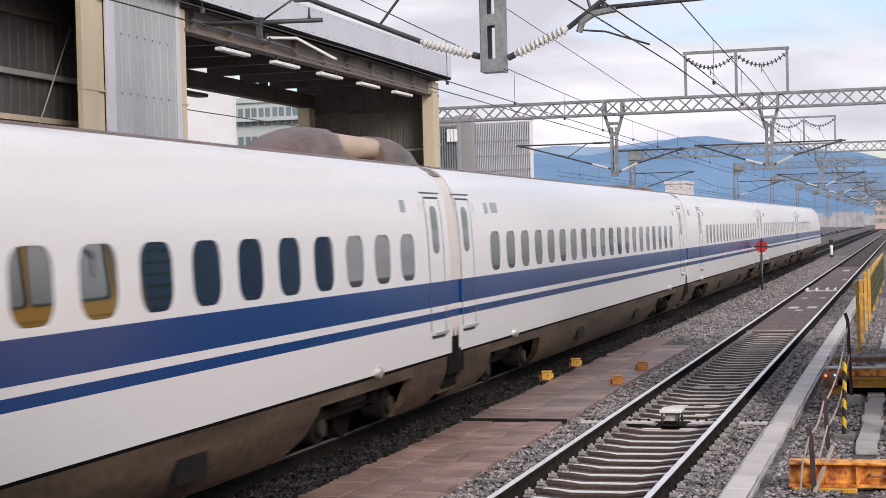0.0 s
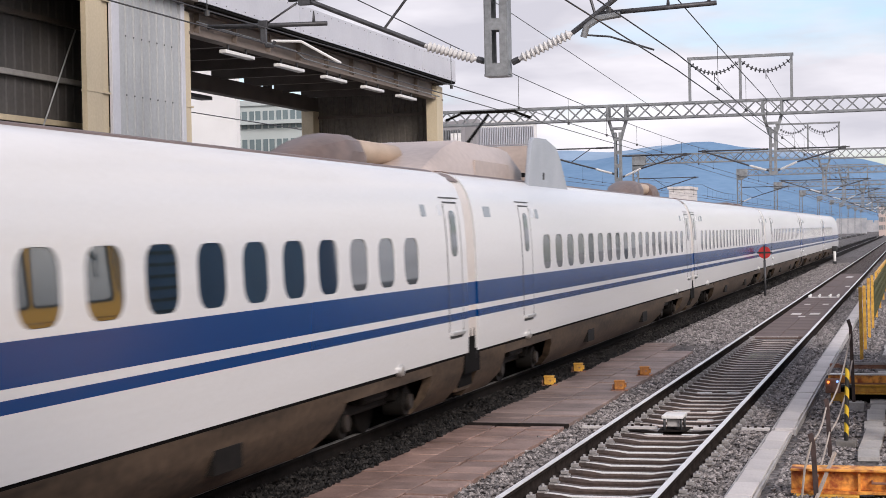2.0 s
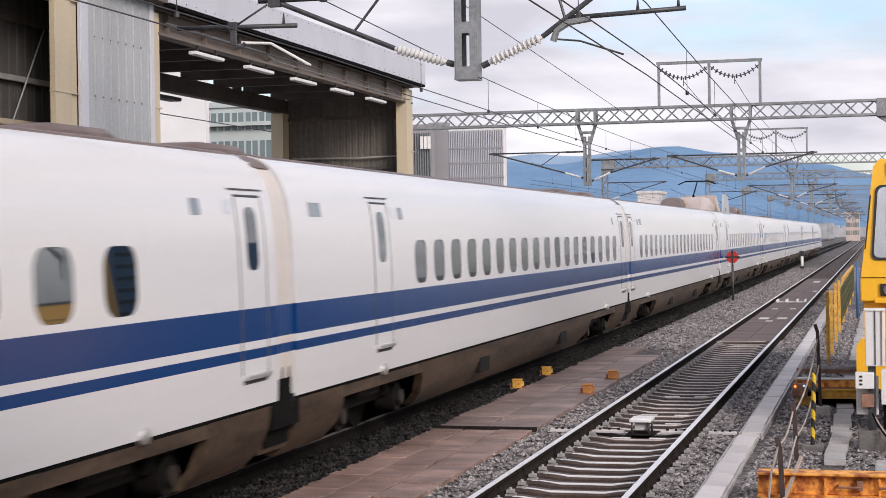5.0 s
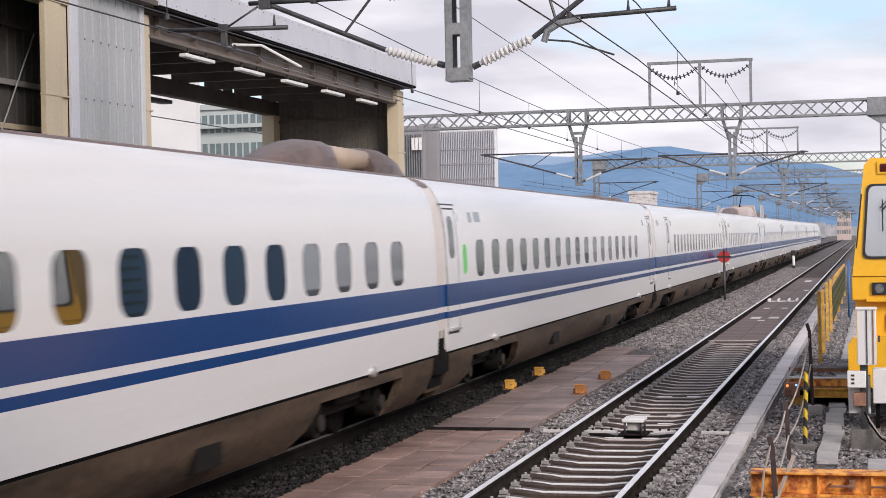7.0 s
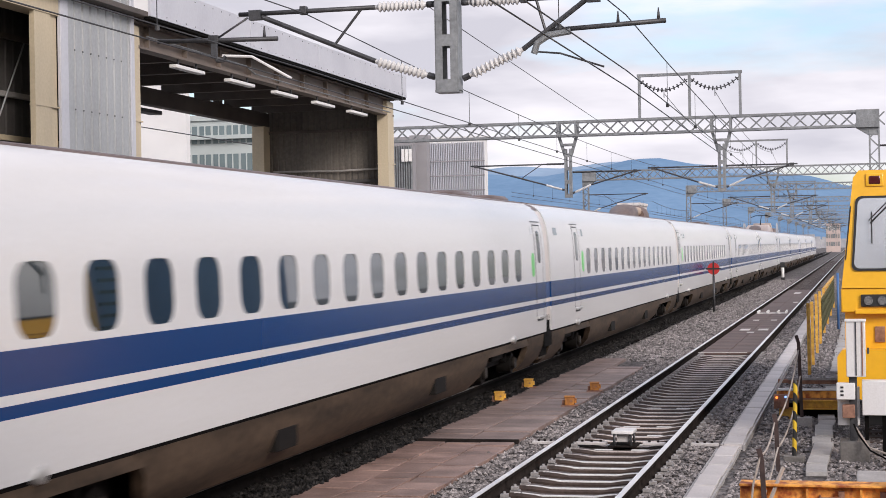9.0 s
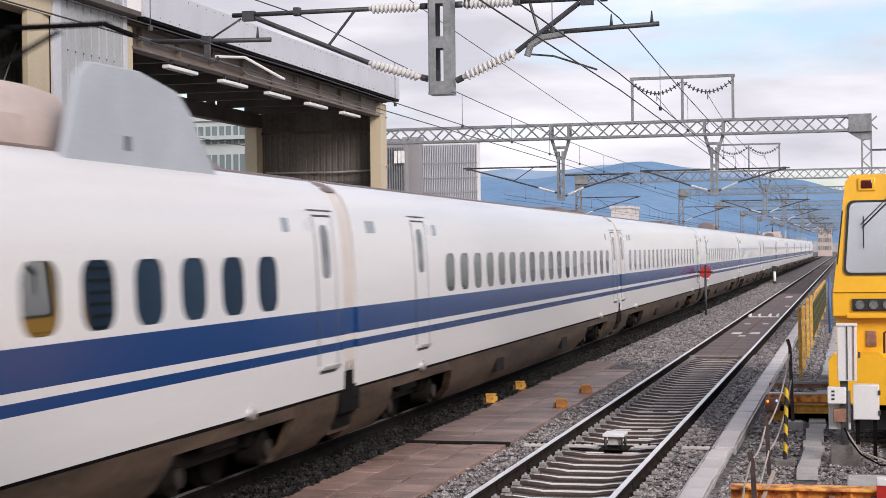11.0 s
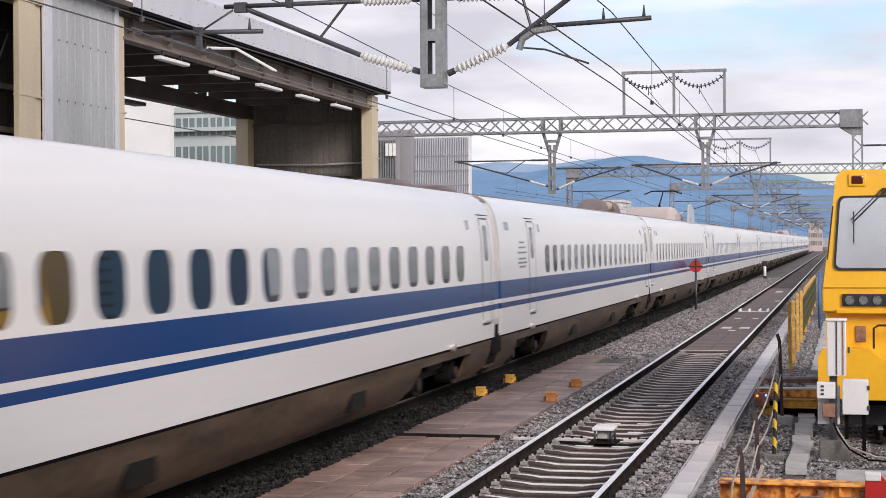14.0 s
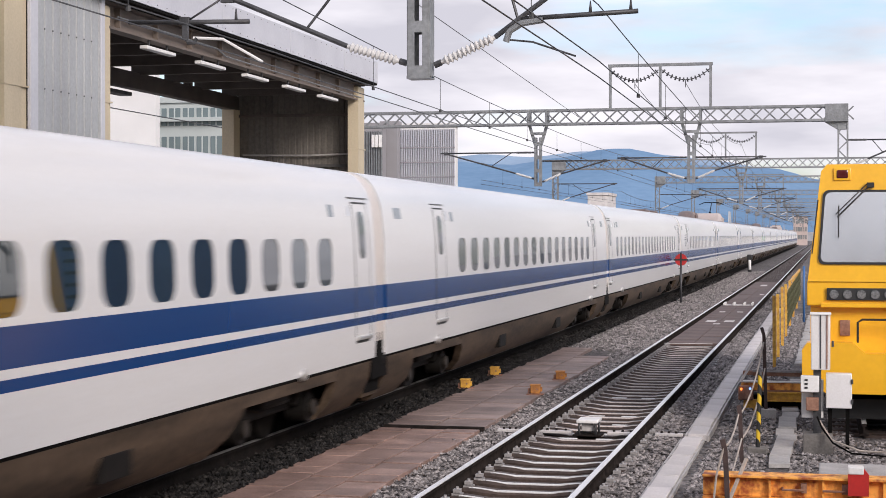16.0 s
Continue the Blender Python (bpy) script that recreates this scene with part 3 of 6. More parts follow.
def trough():
    rng = random.Random(8)
    t = thing("cable_trough", "pale concrete cable trough lids in a row beside the track", "cable trough", kind="structure")
    for y0, y1, x, dz in ((10.0, 22.6, -1.745, 0.0), (22.75, 62.0, -1.70, 0.035)):
        y = y0
        while y < y1:
            part("lid", abox(-0.13, 0.13, 0.014, 0.986 if y1 > 30 else 0.886, -0.09, 0.0, bev=0.008), M_TROUGH, t,
                 m=pose(x + rng.uniform(-0.008, 0.008), y, -0.165 + dz + rng.uniform(-0.006, 0.006), 0, 0, rng.uniform(-0.5, 0.5)))
            y += 1.0 if y1 > 30 else 0.9
        for s in (-1, 1):
            part("side_wall", abox(x + s * 0.15 - 0.015, x + s * 0.15 + 0.015, y0, y1, -0.4, -0.185 + dz), M_CONC, t)


def side_path():
    rng = random.Random(9)
    t = thing("slab_path", "grey concrete paving slabs laid in the gravel", "paving slab", kind="structure")
    y = 20.3
    while y < 58:
        if not 32 < y < 36:
            part("slab", abox(-0.13, 0.13, 0.01, 0.74, -0.06, 0.0, bev=0.01), M_CONC, t, m=pose(-0.52 + 0.003 * (y - 20) + rng.uniform(-0.02, 0.02), y, -0.165 + rng.uniform(-0.012, 0.012), 0, rng.uniform(-1, 1), rng.uniform(-2, 2)))
        y += 0.76


def platform():
    bm = abox(-1.35, 9.0, -40, 8.0, -0.4, 1.12)
    tagged(part("platform", bm, M_CONC), "grey concrete station platform slab with a plain edge", "platform", kind="structure")
    # Canopy and both walls are added out of view to shape shade and reflections.
    tagged(part("platform_canopy", abox(-1.2, 9.0, -40, 4.0, 4.6, 4.8), M_BEAM), "plain flat canopy added out of view for shade and dark reflections", "canopy", kind="structure")
    tagged(part("wall_east", abox(9.0, 9.4, -40, 38, -0.45, 4.4), M_EAST), "plain grey wall added out of view for dark reflections in the train", "wall", kind="structure")
    tagged(part("noise_barrier", abox(9.0, 9.25, 38.02, 420, -0.45, 1.3), M_LOWWALL), "low pale wall added out of view for reflections in the train", "wall", kind="structure")


# ---------------------------------------------------------------- overhead line
def insulator(bm, p, q, r=0.075, n=11):
    prof = [(0, 0.03), (0.03, 0.035)]
    for i in range(n):
        a = 0.05 + 0.9 * i / n
        prof += [(a, 0.04), (a + 0.45 / n, r), (a + 0.55 / n, r), (a + 0.9 / n, 0.04)]
    prof += [(0.97, 0.035), (1, 0.03)]
    return lathe(bm, p, q, prof, 12)


def drop_post(g, x, ztop, zbot, wide=0.29):
    """A hanging post of two channels joined by slotted plates."""
    bm = bmesh.new()
    t = 0.012
    for s in (-1, 1):
        box(bm, x + s * wide / 2 - 0.02, x + s * wide / 2 + 0.02, -0.13, 0.13, zbot, ztop)
    for yy in (-0.135, 0.135):
        for a, b in ((-wide / 2, -0.055), (0.055, wide / 2)):
            box(bm, x + a, x + b, yy - t / 2, yy + t / 2, zbot, ztop)
        z = zbot
        while z < ztop:
            box(bm, x - 0.055, x + 0.055, yy - t / 2, yy + t / 2, z, min(z + 0.16, ztop))
            z += 0.62
    box(bm, x - wide / 2 - 0.02, x + wide / 2 + 0.02, -0.15, 0.15, zbot - 0.02, zbot + 0.012)
    return part("drop_post", bm, M_GALV, g)


def cantilever(g, x, side, reach, zl=5.0, zt=6.03, big=True, bush=False):
    """A hinged bracket arm: porcelain, lower strut, top tube, stay and registration arm."""
    s = side
    seg_n = 11 if big else 12
    xa = x + s * 0.20
    ang = 0.43 if s > 0 else 0.30
    p0 = (xa, 0, zl + 0.03)
    p1 = (xa + s * 0.10, 0, zl + 0.03 + 0.10 * ang)
    p2 = (xa + s * 0.86, 0, zl + 0.03 + 0.86 * ang)
    p3 = (xa + s * reach, 0, zt - 0.05)
    part("hinge", tube(bmesh.new(), p0, p1, 0.045), M_GALVD, g)
    part("insulator", insulator(bmesh.new(), p1, p2, 0.075 if big else 0.06, n=seg_n), M_INSUL, g, "ribbed white porcelain")
    bm = tube(bmesh.new(), p2, p3, 0.036)
    part("strut", bm, M_GALVD, g)
    q1 = (xa + s * 0.10, 0, zt)
    q2 = (xa + s * 0.85, 0, zt)
    q3 = (xa + s * (reach + 0.35), 0, zt)
    part("hinge", tube(bmesh.new(), (xa, 0, zt), q1, 0.045), M_GALVD, g)
    part("insulator", insulator(bmesh.new(), q1, q2, 0.075 if big else 0.05, n=seg_n), M_INSUL if big else M_GALVD, g, "ribbed porcelain")
    part("top_tube", tube(bmesh.new(), q2, q3, 0.034), M_GALVD, g)
    part("stay", tube(bmesh.new(), (xa + s * 1.05, 0, zt), Vector(p2).lerp(Vector(p3), 0.36), 0.020), M_GALVD, g)
    bm = bmesh.new()
    box(bm, xa + s * (reach + 0.1) - 0.09, xa + s * (reach + 0.1) + 0.09, -0.05, 0.05, zt - 0.09, zt + 0.05)
    part("clamp", bm, M_GALVD, g)
    return p2, p3


def gantry(y, x0, x1, zb, zt, posts, top_frame=True, arms=True, leg_arm=False, label="galvanised lattice gantry carrying the overhead line"):
    g = thing("overhead_gantry", label, "gantry", "overhead line gantries", m=pose(0, y, 0))
    # lattice beam
    for yy in (-0.3, 0.3):
        for z in (zb, zt):
            part("chord", abox(x0, x1, yy - 0.05, yy + 0.05, z - 0.05, z + 0.05), M_GALV, g)
        bm, x, up = bmesh.new(), x0 + 0.2, yy < 0
        while x < x1 - 0.3:
            bar(bm, (x, yy, zb if up else zt), (x + 0.66, yy, zt if up else zb), 0.075, 0.06)
            x += 0.66
            up = not up
        tagged(part("lattice", bm, M_GALV, g), kind="stuff")
    bm, x = bmesh.new(), x0 + 0.2
    while x < x1:
        for z in (zb, zt):
            bar(bm, (x, -0.3, z), (min(x + 1.0, x1), 0.3, z), 0.03)
        x += 1.04
    tagged(part("cross_lattice", bm, M_GALV, g), kind="stuff")
    for x in (x0, x1):
        s = 1 if x == x1 else -1
        knee = [(x, zb - 0.088), (x - s * 1.0, zb - 0.088), (x - s * 0.46, zb - 0.42), (x, zb - 0.42)]
        part("knee", prism(bmesh.new(), knee, "y", -0.2, 0.2), M_GALV, g)
        part("end_box", abox(x - 1.0 if x == x1 else x, x if x == x1 else x + 1.0, -0.37, 0.37, zb - 0.09, zt + 0.075, bev=0.01), M_GALV, g)
        xm = x - s * 0.23
        for a in (-0.2, 0.2):
            for b in (-0.2, 0.2):
                part("leg", abox(xm + a - 0.035, xm + a + 0.035, b - 0.035, b + 0.035, -0.4, zb - 0.09), M_GALV, g)
        bm, z, k = bmesh.new(), 0.0, 1
        while z < zb - 0.5:
            for b in (-0.2, 0.2):
                bar(bm, (xm - 0.2 * k, b, z), (xm + 0.2 * k, b, z + 0.4), 0.035)
                bar(bm, (xm + b, -0.2 * k, z), (xm + b, 0.2 * k, z + 0.4), 0.035)
            z += 0.4
            k = -k
        tagged(part("leg_lattice", bm, M_GALV, g), kind="stuff")
    for x, zbot in posts:
        for s in (-1, 1):
            part("bracket_arm", bar(bmesh.new(), (x + s * 0.42, 0, zb), (x + s * 0.13, 0, zb - 0.95), 0.08, 0.14), M_GALV, g)
            for yy in (-0.3, 0.3):
                part("bracket_strap", abox(x + s * 0.42 - 0.05, x + s * 0.42 + 0.05, yy - 0.06, yy + 0.06, zb - 0.045, zt + 0.045), M_GALV, g)
        part("bracket_tie", abox(x - 0.30, x + 0.30, -0.10, 0.10, zb - 0.48, zb - 0.36), M_GALV, g)
        drop_post(g, x, zb - 0.6, zbot)
    if top_frame:
        for x in (-9.55, -7.27, -5.0):
            part("frame_post", abox(x - 0.06, x + 0.06, -0.06, 0.06, zt, zt + 2.0), M_GALV, g)
        part("frame_bar", abox(-9.65, -4.9, -0.07, 0.07, zt + 1.94, zt + 2.07), M_GALV, g)
        for a, b in ((-9.5, -7.35), (-7.2, -5.05)):
            pts = []
            for i in range(13):
                u = i / 12
                pts.append((a + (b - a) * u, 0, zt + 1.78 - 1.9 * u * (1 - u)))
            bm = bmesh.new()
            for p, q in zip(pts, pts[1:]):
                mid = (np.array(p) + np.array(q)) / 2
                tube(bm, p, q, 0.02, 6)
                d = (Vector(q) - Vector(p)).normalized()
                tube(bm, Vector(mid) - d * 0.03, Vector(mid) + d * 0.03, 0.10, 8)
            part("insulator_string", bm, M_GALVD, g, "sagging string of grey disc insulators")
            tubem = tube(bmesh.new(), pts[6], (pts[6][0], 0, pts[6][2] - 0.35), 0.02, 6)
            part("hanger", tubem, M_GALVD, g)
    if arms:
        for x, zbot in posts:
            for s in (-1, 1):
                long = x < -10 and s < 0
                cantilever(g, x, s, 4.1 if long else 2.8, zbot + (0.3 if long else 0.15), zbot + (1.55 if long else 1.15), big=False)
    if leg_arm:
        cantilever(g, x0 + 0.3, 1, 4.2, 5.15, 6.6, big=False)
    return g


def near_gantry():
    """The gantry over the platform end: its beam is out of sight, its post and arms hang into view."""
    y = 22.2
    g = gantry(y, -21.3, 9.0, 7.74, 8.37, [(-5.48, 4.80)], top_frame=False, arms=False)
    x = -5.48
    cantilever(g, x, -1, 2.55, 4.98, 6.03, True)
    cantilever(g, x, 1, 1.75, 4.94, 6.03, True)
    # registration arms that hold the contact wires aside
    bm = bmesh.new()
    tube(bm, (-4.05, 0, 5.58), (-2.45, 0, 5.64), 0.034)
    tube(bm, (-3.10, 0, 5.62), (-3.10, 0, 5.80), 0.03, 6, 0.008)
    tube(bm, (-2.55, 0, 5.64), (-2.55, 0, 5.82), 0.03, 6, 0.008)
    part("registration_tube", bm, M_GALVD, g)
    bm = bmesh.new()
    wire(bm, [(-3.75, 0, 5.56), (-4.05, 0, 5.52), (-4.22, 0, 5.42), (-4.27, 0, 5.27)], 0.05, 8)
    part("registration_bracket", bm, M_GALV, g, "grey cast goose-neck bracket")
    bm = wire(bmesh.new(), [(-4.25, 0, 5.30), (-3.9, 0, 5.26), (-3.3, 0, 5.05)], 0.014, 6)
    part("steady_arm", bm, M_GALVD, g)
    bm = bmesh.new()
    tube(bm, (-9.85, 0, 5.70), (-8.0, 0, 5.66), 0.034)
    tube(bm, (-8.2, 0, 5.66), (-8.2, 0, 5.85), 0.03, 6, 0.01)
    tube(bm, (-8.95, 0, 5.69), (-8.45, 0, 5.98), 0.015, 6)
    part("registration_tube", bm, M_GALVD, g)
    bm = bmesh.new()
    box(bm, -9.02, -8.93, -0.03, 0.03, 5.42, 5.72, 0.01)
    wire(bm, [(-8.97, 0, 5.46), (-8.93, 0, 5.38), (-8.84, 0, 5.38), (-8.80, 0, 5.45)], 0.03, 6)
    box(bm, -9.05, -8.90, -0.05, 0.05, 5.64, 5.75, 0.01)
    part("registration_bracket", bm, M_GALVD, g)
    bm = wire(bmesh.new(), [(-8.85, 0, 5.45), (-8.4, 0, 5.42), (-7.8, 0, 5.08)], 0.021, 6)
    part("steady_arm", bm, M_TUBE, g, "pale bent steady arm")
    for xx in (-7.6, -5.1, -4.4, -3.2):
        part("clamp", abox(xx - 0.05, xx + 0.05, -0.05, 0.05, 5.98, 6.10, bev=0.01), M_GALVD, g)


def wires():
    ys = [-28, 22.2, 75, 126, 161, 211, 261, 311, 361, 411, 461, 521]
    for tx, label in ((TRACK_A, "platform track"), (TRACK_B, "through track"), (TRACK_C, "far track")):
        w = thing("overhead_wires", f"thin dark contact and carrier wires strung above the {label}", "overhead wire", "overhead wires")
        lines, drops = {}, bmesh.new()
        for i, (a, b) in enumerate(zip(ys, ys[1:])):
            if tx == TRACK_C and a < 70:
                continue
            n = 10
            off = 0.2 if i % 2 else -0.2
            pc, pa, pm = [], [], []
            for k in range(n + 1):
                u = k / n
                y = a + (b - a) * u
                x = tx + off * (1 - 2 * u)
                sag = 4 * u * (1 - u)
                zc, za, zm, dip = (4.76, 4.95, 5.74, 0.22) if tx == TRACK_A else (5.0, 5.17, 6.0, 0.30)
                pc.append((x, y, zc))
                pa.append((x, y, za + 0.03 * (1 - sag)))
                pm.append((x, y, zm - dip * sag))
                if 0 < k < n:
                    tube(drops, pa[-1], pm[-1], 0.006, 4)
                    tube(drops, (x, y, za + 0.02), (x, y, za - 0.04), 0.03, 6)
            r = 0.009 if i < 3 else 0.018
            for name, pts in (("contact_wire", pc), ("auxiliary_wire", pa), ("carrier_wire", pm)):
                line = lines.setdefault((name, r), [])
                line += pts[1:] if line else pts
        for (name, r), pts in lines.items():
            part(name, wire(bmesh.new(), pts, r), M_WIRE, w)
        tagged(part("dropper", drops, M_WIRE, w), kind="stuff")
    f = thing("feeder_wires", "high dark feeder cables between the gantry tops", "overhead wire", "overhead wires")
    for z in (7.2, 6.0):
        part("cable", wire(bmesh.new(), [(-25.0, 20.0, z), (-25.0, 75.0, z)], 0.02), M_WIRE, f)
    part("cable", wire(bmesh.new(), [(-11.0, 10.0, 10.2), (-11.0, 45.0, 9.0), (-11.0, 75.0, 8.05)], 0.012), M_WIRE, f)
    for x, z in ((-8.4, 9.5), (-6.1, 9.5)):
        pts = []
        for a, b in zip(ys[2:], ys[3:]):
            pts += [(x, a + (b - a) * k / 10, z - 0.7 * 4 * (k / 10) * (1 - k / 10)) for k in range(1 if pts else 0, 11)]
        bm = wire(bmesh.new(), pts, 0.014)
        part("cable", bm, M_WIRE, f)


# ---------------------------------------------------------------- the shed across the tracks
def corrugated(bm, axis, a0, a1, fixed, z0, z1, pitch=0.25, depth=0.05, ribs=((0.0, 0), (0.55, 0), (0.65, 1), (0.9, 1))):
    """A ribbed sheet: along x or y from a0 to a1, at the fixed place on the other axis."""
    pts, a, n = [], a0, 0
    while a < a1 - 1e-6:
        for f, d in ribs:
            if a + f * pitch < a1:
                pts.append((a + f * pitch, d * depth))
        a += pitch
    pts.append((a1, 0))
    rows = []
    for z in (z0, z1):
        rows.append([bm.verts.new((p, fixed + d, z) if axis == "x" else (fixed + d, p, z)) for p, d in pts])
    for i in range(len(pts) - 1):
        bm.faces.new((rows[0][i], rows[0][i + 1], rows[1][i + 1], rows[1][i]))
    return bm


def ibeam(bm, x, y, z0, z1, w, d):
    box(bm, x - w / 2, x + w / 2, y - d / 2, y - d / 2 + 0.03, z0, z1)
    box(bm, x - w / 2, x + w / 2, y + d / 2 - 0.03, y + d / 2, z0, z1)
    box(bm, x - 0.02, x + 0.02, y - d / 2 + 0.03, y + d / 2 - 0.03, z0, z1)


def shed():
    s = thing("platform_shed", "grey clad steel shed with open bays and strip lights", "shed")
    F, BK = -14.0, -18.3
    # front columns
    for y0, y1, x, dp in ((26.26, 27.15, F, 0.10), (30.30, 30.73, F, 0.12), (48.7, 49.5, F, 0.34), (17.0, 17.9, F, 0.12)):
        bm = bmesh.new()
        d = y1 - y0
        box(bm, x - dp, x, y0, y0 + d * 0.68, -0.4, 7.2)
        box(bm, x - dp, x - 0.04, y0 + d * 0.73, y1, -0.4, 7.2)
        box(bm, x - dp - 0.01, x + 0.012, y0 - 0.01, y1 + 0.005, 5.27, 5.30)
        part("column", bm, M_CREAM, s, "cream-painted steel column")
    # ribbed cladding panel between two columns
    bm = corrugated(bmesh.new(), "y", 27.45, 30.14, F + 0.02, -0.3, 9.5, 0.33, -0.035, ((0.0, 0), (0.82, 0), (0.86, 1), (0.96, 1)))
    part("cladding_panel", bm, M_PANEL, s)
    part("flashing", abox(F - 0.02, F + 0.05, 27.15, 27.45, -0.3, 9.5, bev=0.01), M_PARAPET, s)
    part("flashing", abox(F - 0.02, F + 0.05, 30.14, 30.30, -0.3, 9.5, bev=0.01), M_PARAPET, s)
    bm = bmesh.new()
    for z in (6.4, 5.3):
        for i in range(7):
            tube(bm, (F + 0.03, 27.72 + 0.33 * i, z), (F + 0.045, 27.72 + 0.33 * i, z), 0.017, 6)
    tagged(part("bolts", bm, M_GALVD, s), kind="stuff")
    # parapet band over the long bay, in sheets
    for y0, y1 in ((30.4, 36.0), (36.0, 41.0), (41.0, 46.0), (46.0, 49.65)):
        part("parapet_sheet", abox(F + 0.3, F + 0.36, y0 + 0.01, y1 - 0.01, 7.37, 8.04, bev=0.006), M_PARAPET, s)
    part("parapet_end", abox(F - 5.0, F + 0.3, 49.59, 49.65, 7.30, 8.04), M_PARAPET, s)
    bm = bmesh.new()
    for z in (7.44, 7.97):
        y = 30.7
        while y < 49.5:
            tube(bm, (F + 0.355, y, z), (F + 0.37, y, z), 0.012, 5)
            y += 0.5
    tagged(part("rivets", bm, M_GALVD, s), kind="stuff")
    # Dark strip for the shade in the gap between parapet and eaves.
    part("parapet_trim", abox(F + 0.22, F + 0.34, 30.4, 49.65, 7.31, 7.365), M_UNDER, s, "dark strip painting the shaded gap under the parapet")
    # eaves beam, purlins and roof deck
    bm = bmesh.new()
    box(bm, F - 0.32, F - 0.02, 30.4, 49.5, 6.78, 6.83)
    box(bm, F - 0.19, F - 0.15, 30.4, 49.5, 6.83, 7.27)
    box(bm, F - 0.32, F - 0.02, 30.4, 49.5, 7.27, 7.32)
    for i in range(10):
        y = 31.2 + i * 1.95
        box(bm, F - 0.30, F - 0.03, y - 0.02, y + 0.02, 6.84, 7.26)
    part("eaves_beam", bm, M_EAVES, s)
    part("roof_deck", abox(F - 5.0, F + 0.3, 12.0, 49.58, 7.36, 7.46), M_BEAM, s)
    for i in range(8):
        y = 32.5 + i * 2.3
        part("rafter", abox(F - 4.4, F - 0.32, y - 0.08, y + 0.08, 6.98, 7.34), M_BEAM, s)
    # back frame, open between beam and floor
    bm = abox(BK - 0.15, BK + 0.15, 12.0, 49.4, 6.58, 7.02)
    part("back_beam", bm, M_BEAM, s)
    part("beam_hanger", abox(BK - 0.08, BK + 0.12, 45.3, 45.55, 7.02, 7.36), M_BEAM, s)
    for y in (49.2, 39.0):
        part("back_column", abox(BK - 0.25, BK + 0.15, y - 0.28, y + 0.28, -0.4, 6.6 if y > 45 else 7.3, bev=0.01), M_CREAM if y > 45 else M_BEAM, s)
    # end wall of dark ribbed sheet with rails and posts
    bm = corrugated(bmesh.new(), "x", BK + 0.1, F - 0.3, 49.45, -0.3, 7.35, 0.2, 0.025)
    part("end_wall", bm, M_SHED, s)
    for z in (6.35, 4.75, 3.0):
        part("wall_rail", abox(BK + 0.1, F - 0.34, 49.36, 49.42, z, z + 0.09), M_INNER if z < 5 else M_BEAM, s)
    part("conduit", wire(bmesh.new(), [(F + 0.0, 31.0, 7.05), (F + 0.0, 36.6, 7.03), (F + 0.0, 37.2, 6.9), (F + 0.0, 49.0, 6.88)], 0.018, 6), M_GALV, s, "grey cable conduit")
    part("conduit", wire(bmesh.new(), [(BK + 0.3, 49.33, 5.15), (F - 1.8, 49.33, 5.12), (F - 0.5, 49.33, 5.16)], 0.03, 6), M_LEDGE, s, "pale dusty pipe")
    # strip lights under the eaves
    y = 32.2
    for k in range(5):
        l0 = y + 0.3 + k * 3.12
        part("strip_light", abox(F - 0.18, F + 0.0, l0, l0 + 1.6, 6.57, 6.65, bev=0.02), M_TUBE, s, "white fluorescent batten")
        for d in (0.3, 1.3):
            part("light_hanger", abox(F - 0.12, F - 0.08, l0 + d - 0.02, l0 + d + 0.02, 6.65, 6.8), M_GALVD, s)
    for k in range(3):
        l0 = 31.0 + k * 4.2
        part("back_light", abox(BK - 0.1, BK + 0.25, l0, l0 + 1.5, 6.34, 6.44, bev=0.02), M_GALVD, s)
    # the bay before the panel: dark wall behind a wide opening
    # The wall's colour is darkened for the shade inside the bay.
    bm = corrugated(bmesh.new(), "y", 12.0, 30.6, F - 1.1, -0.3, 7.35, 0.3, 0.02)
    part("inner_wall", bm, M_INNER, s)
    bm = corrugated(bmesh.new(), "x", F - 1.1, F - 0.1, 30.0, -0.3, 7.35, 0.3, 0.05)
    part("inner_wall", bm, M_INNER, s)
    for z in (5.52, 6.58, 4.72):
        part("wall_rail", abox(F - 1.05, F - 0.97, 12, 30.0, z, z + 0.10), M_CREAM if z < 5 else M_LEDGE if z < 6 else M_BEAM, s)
    part("brace", tube(bmesh.new(), (F - 0.95, 26.10, 4.26), (F - 0.95, 27.64, 6.55), 0.016), M_PANEL, s)
    part("fascia", abox(F - 0.4, F + 0.02, 12, 27.14, 6.95, 7.30), M_CREAM, s)
    part("upper_wall", abox(F - 0.3, F - 0.02, 12, 27.14, 7.3, 9.5), M_SHED, s)
    part("floor_slab", abox(BK - 0.6, F + 0.25, 10.0, 51.0, -0.4, 1.1, bev=0.02), M_CONC, s)


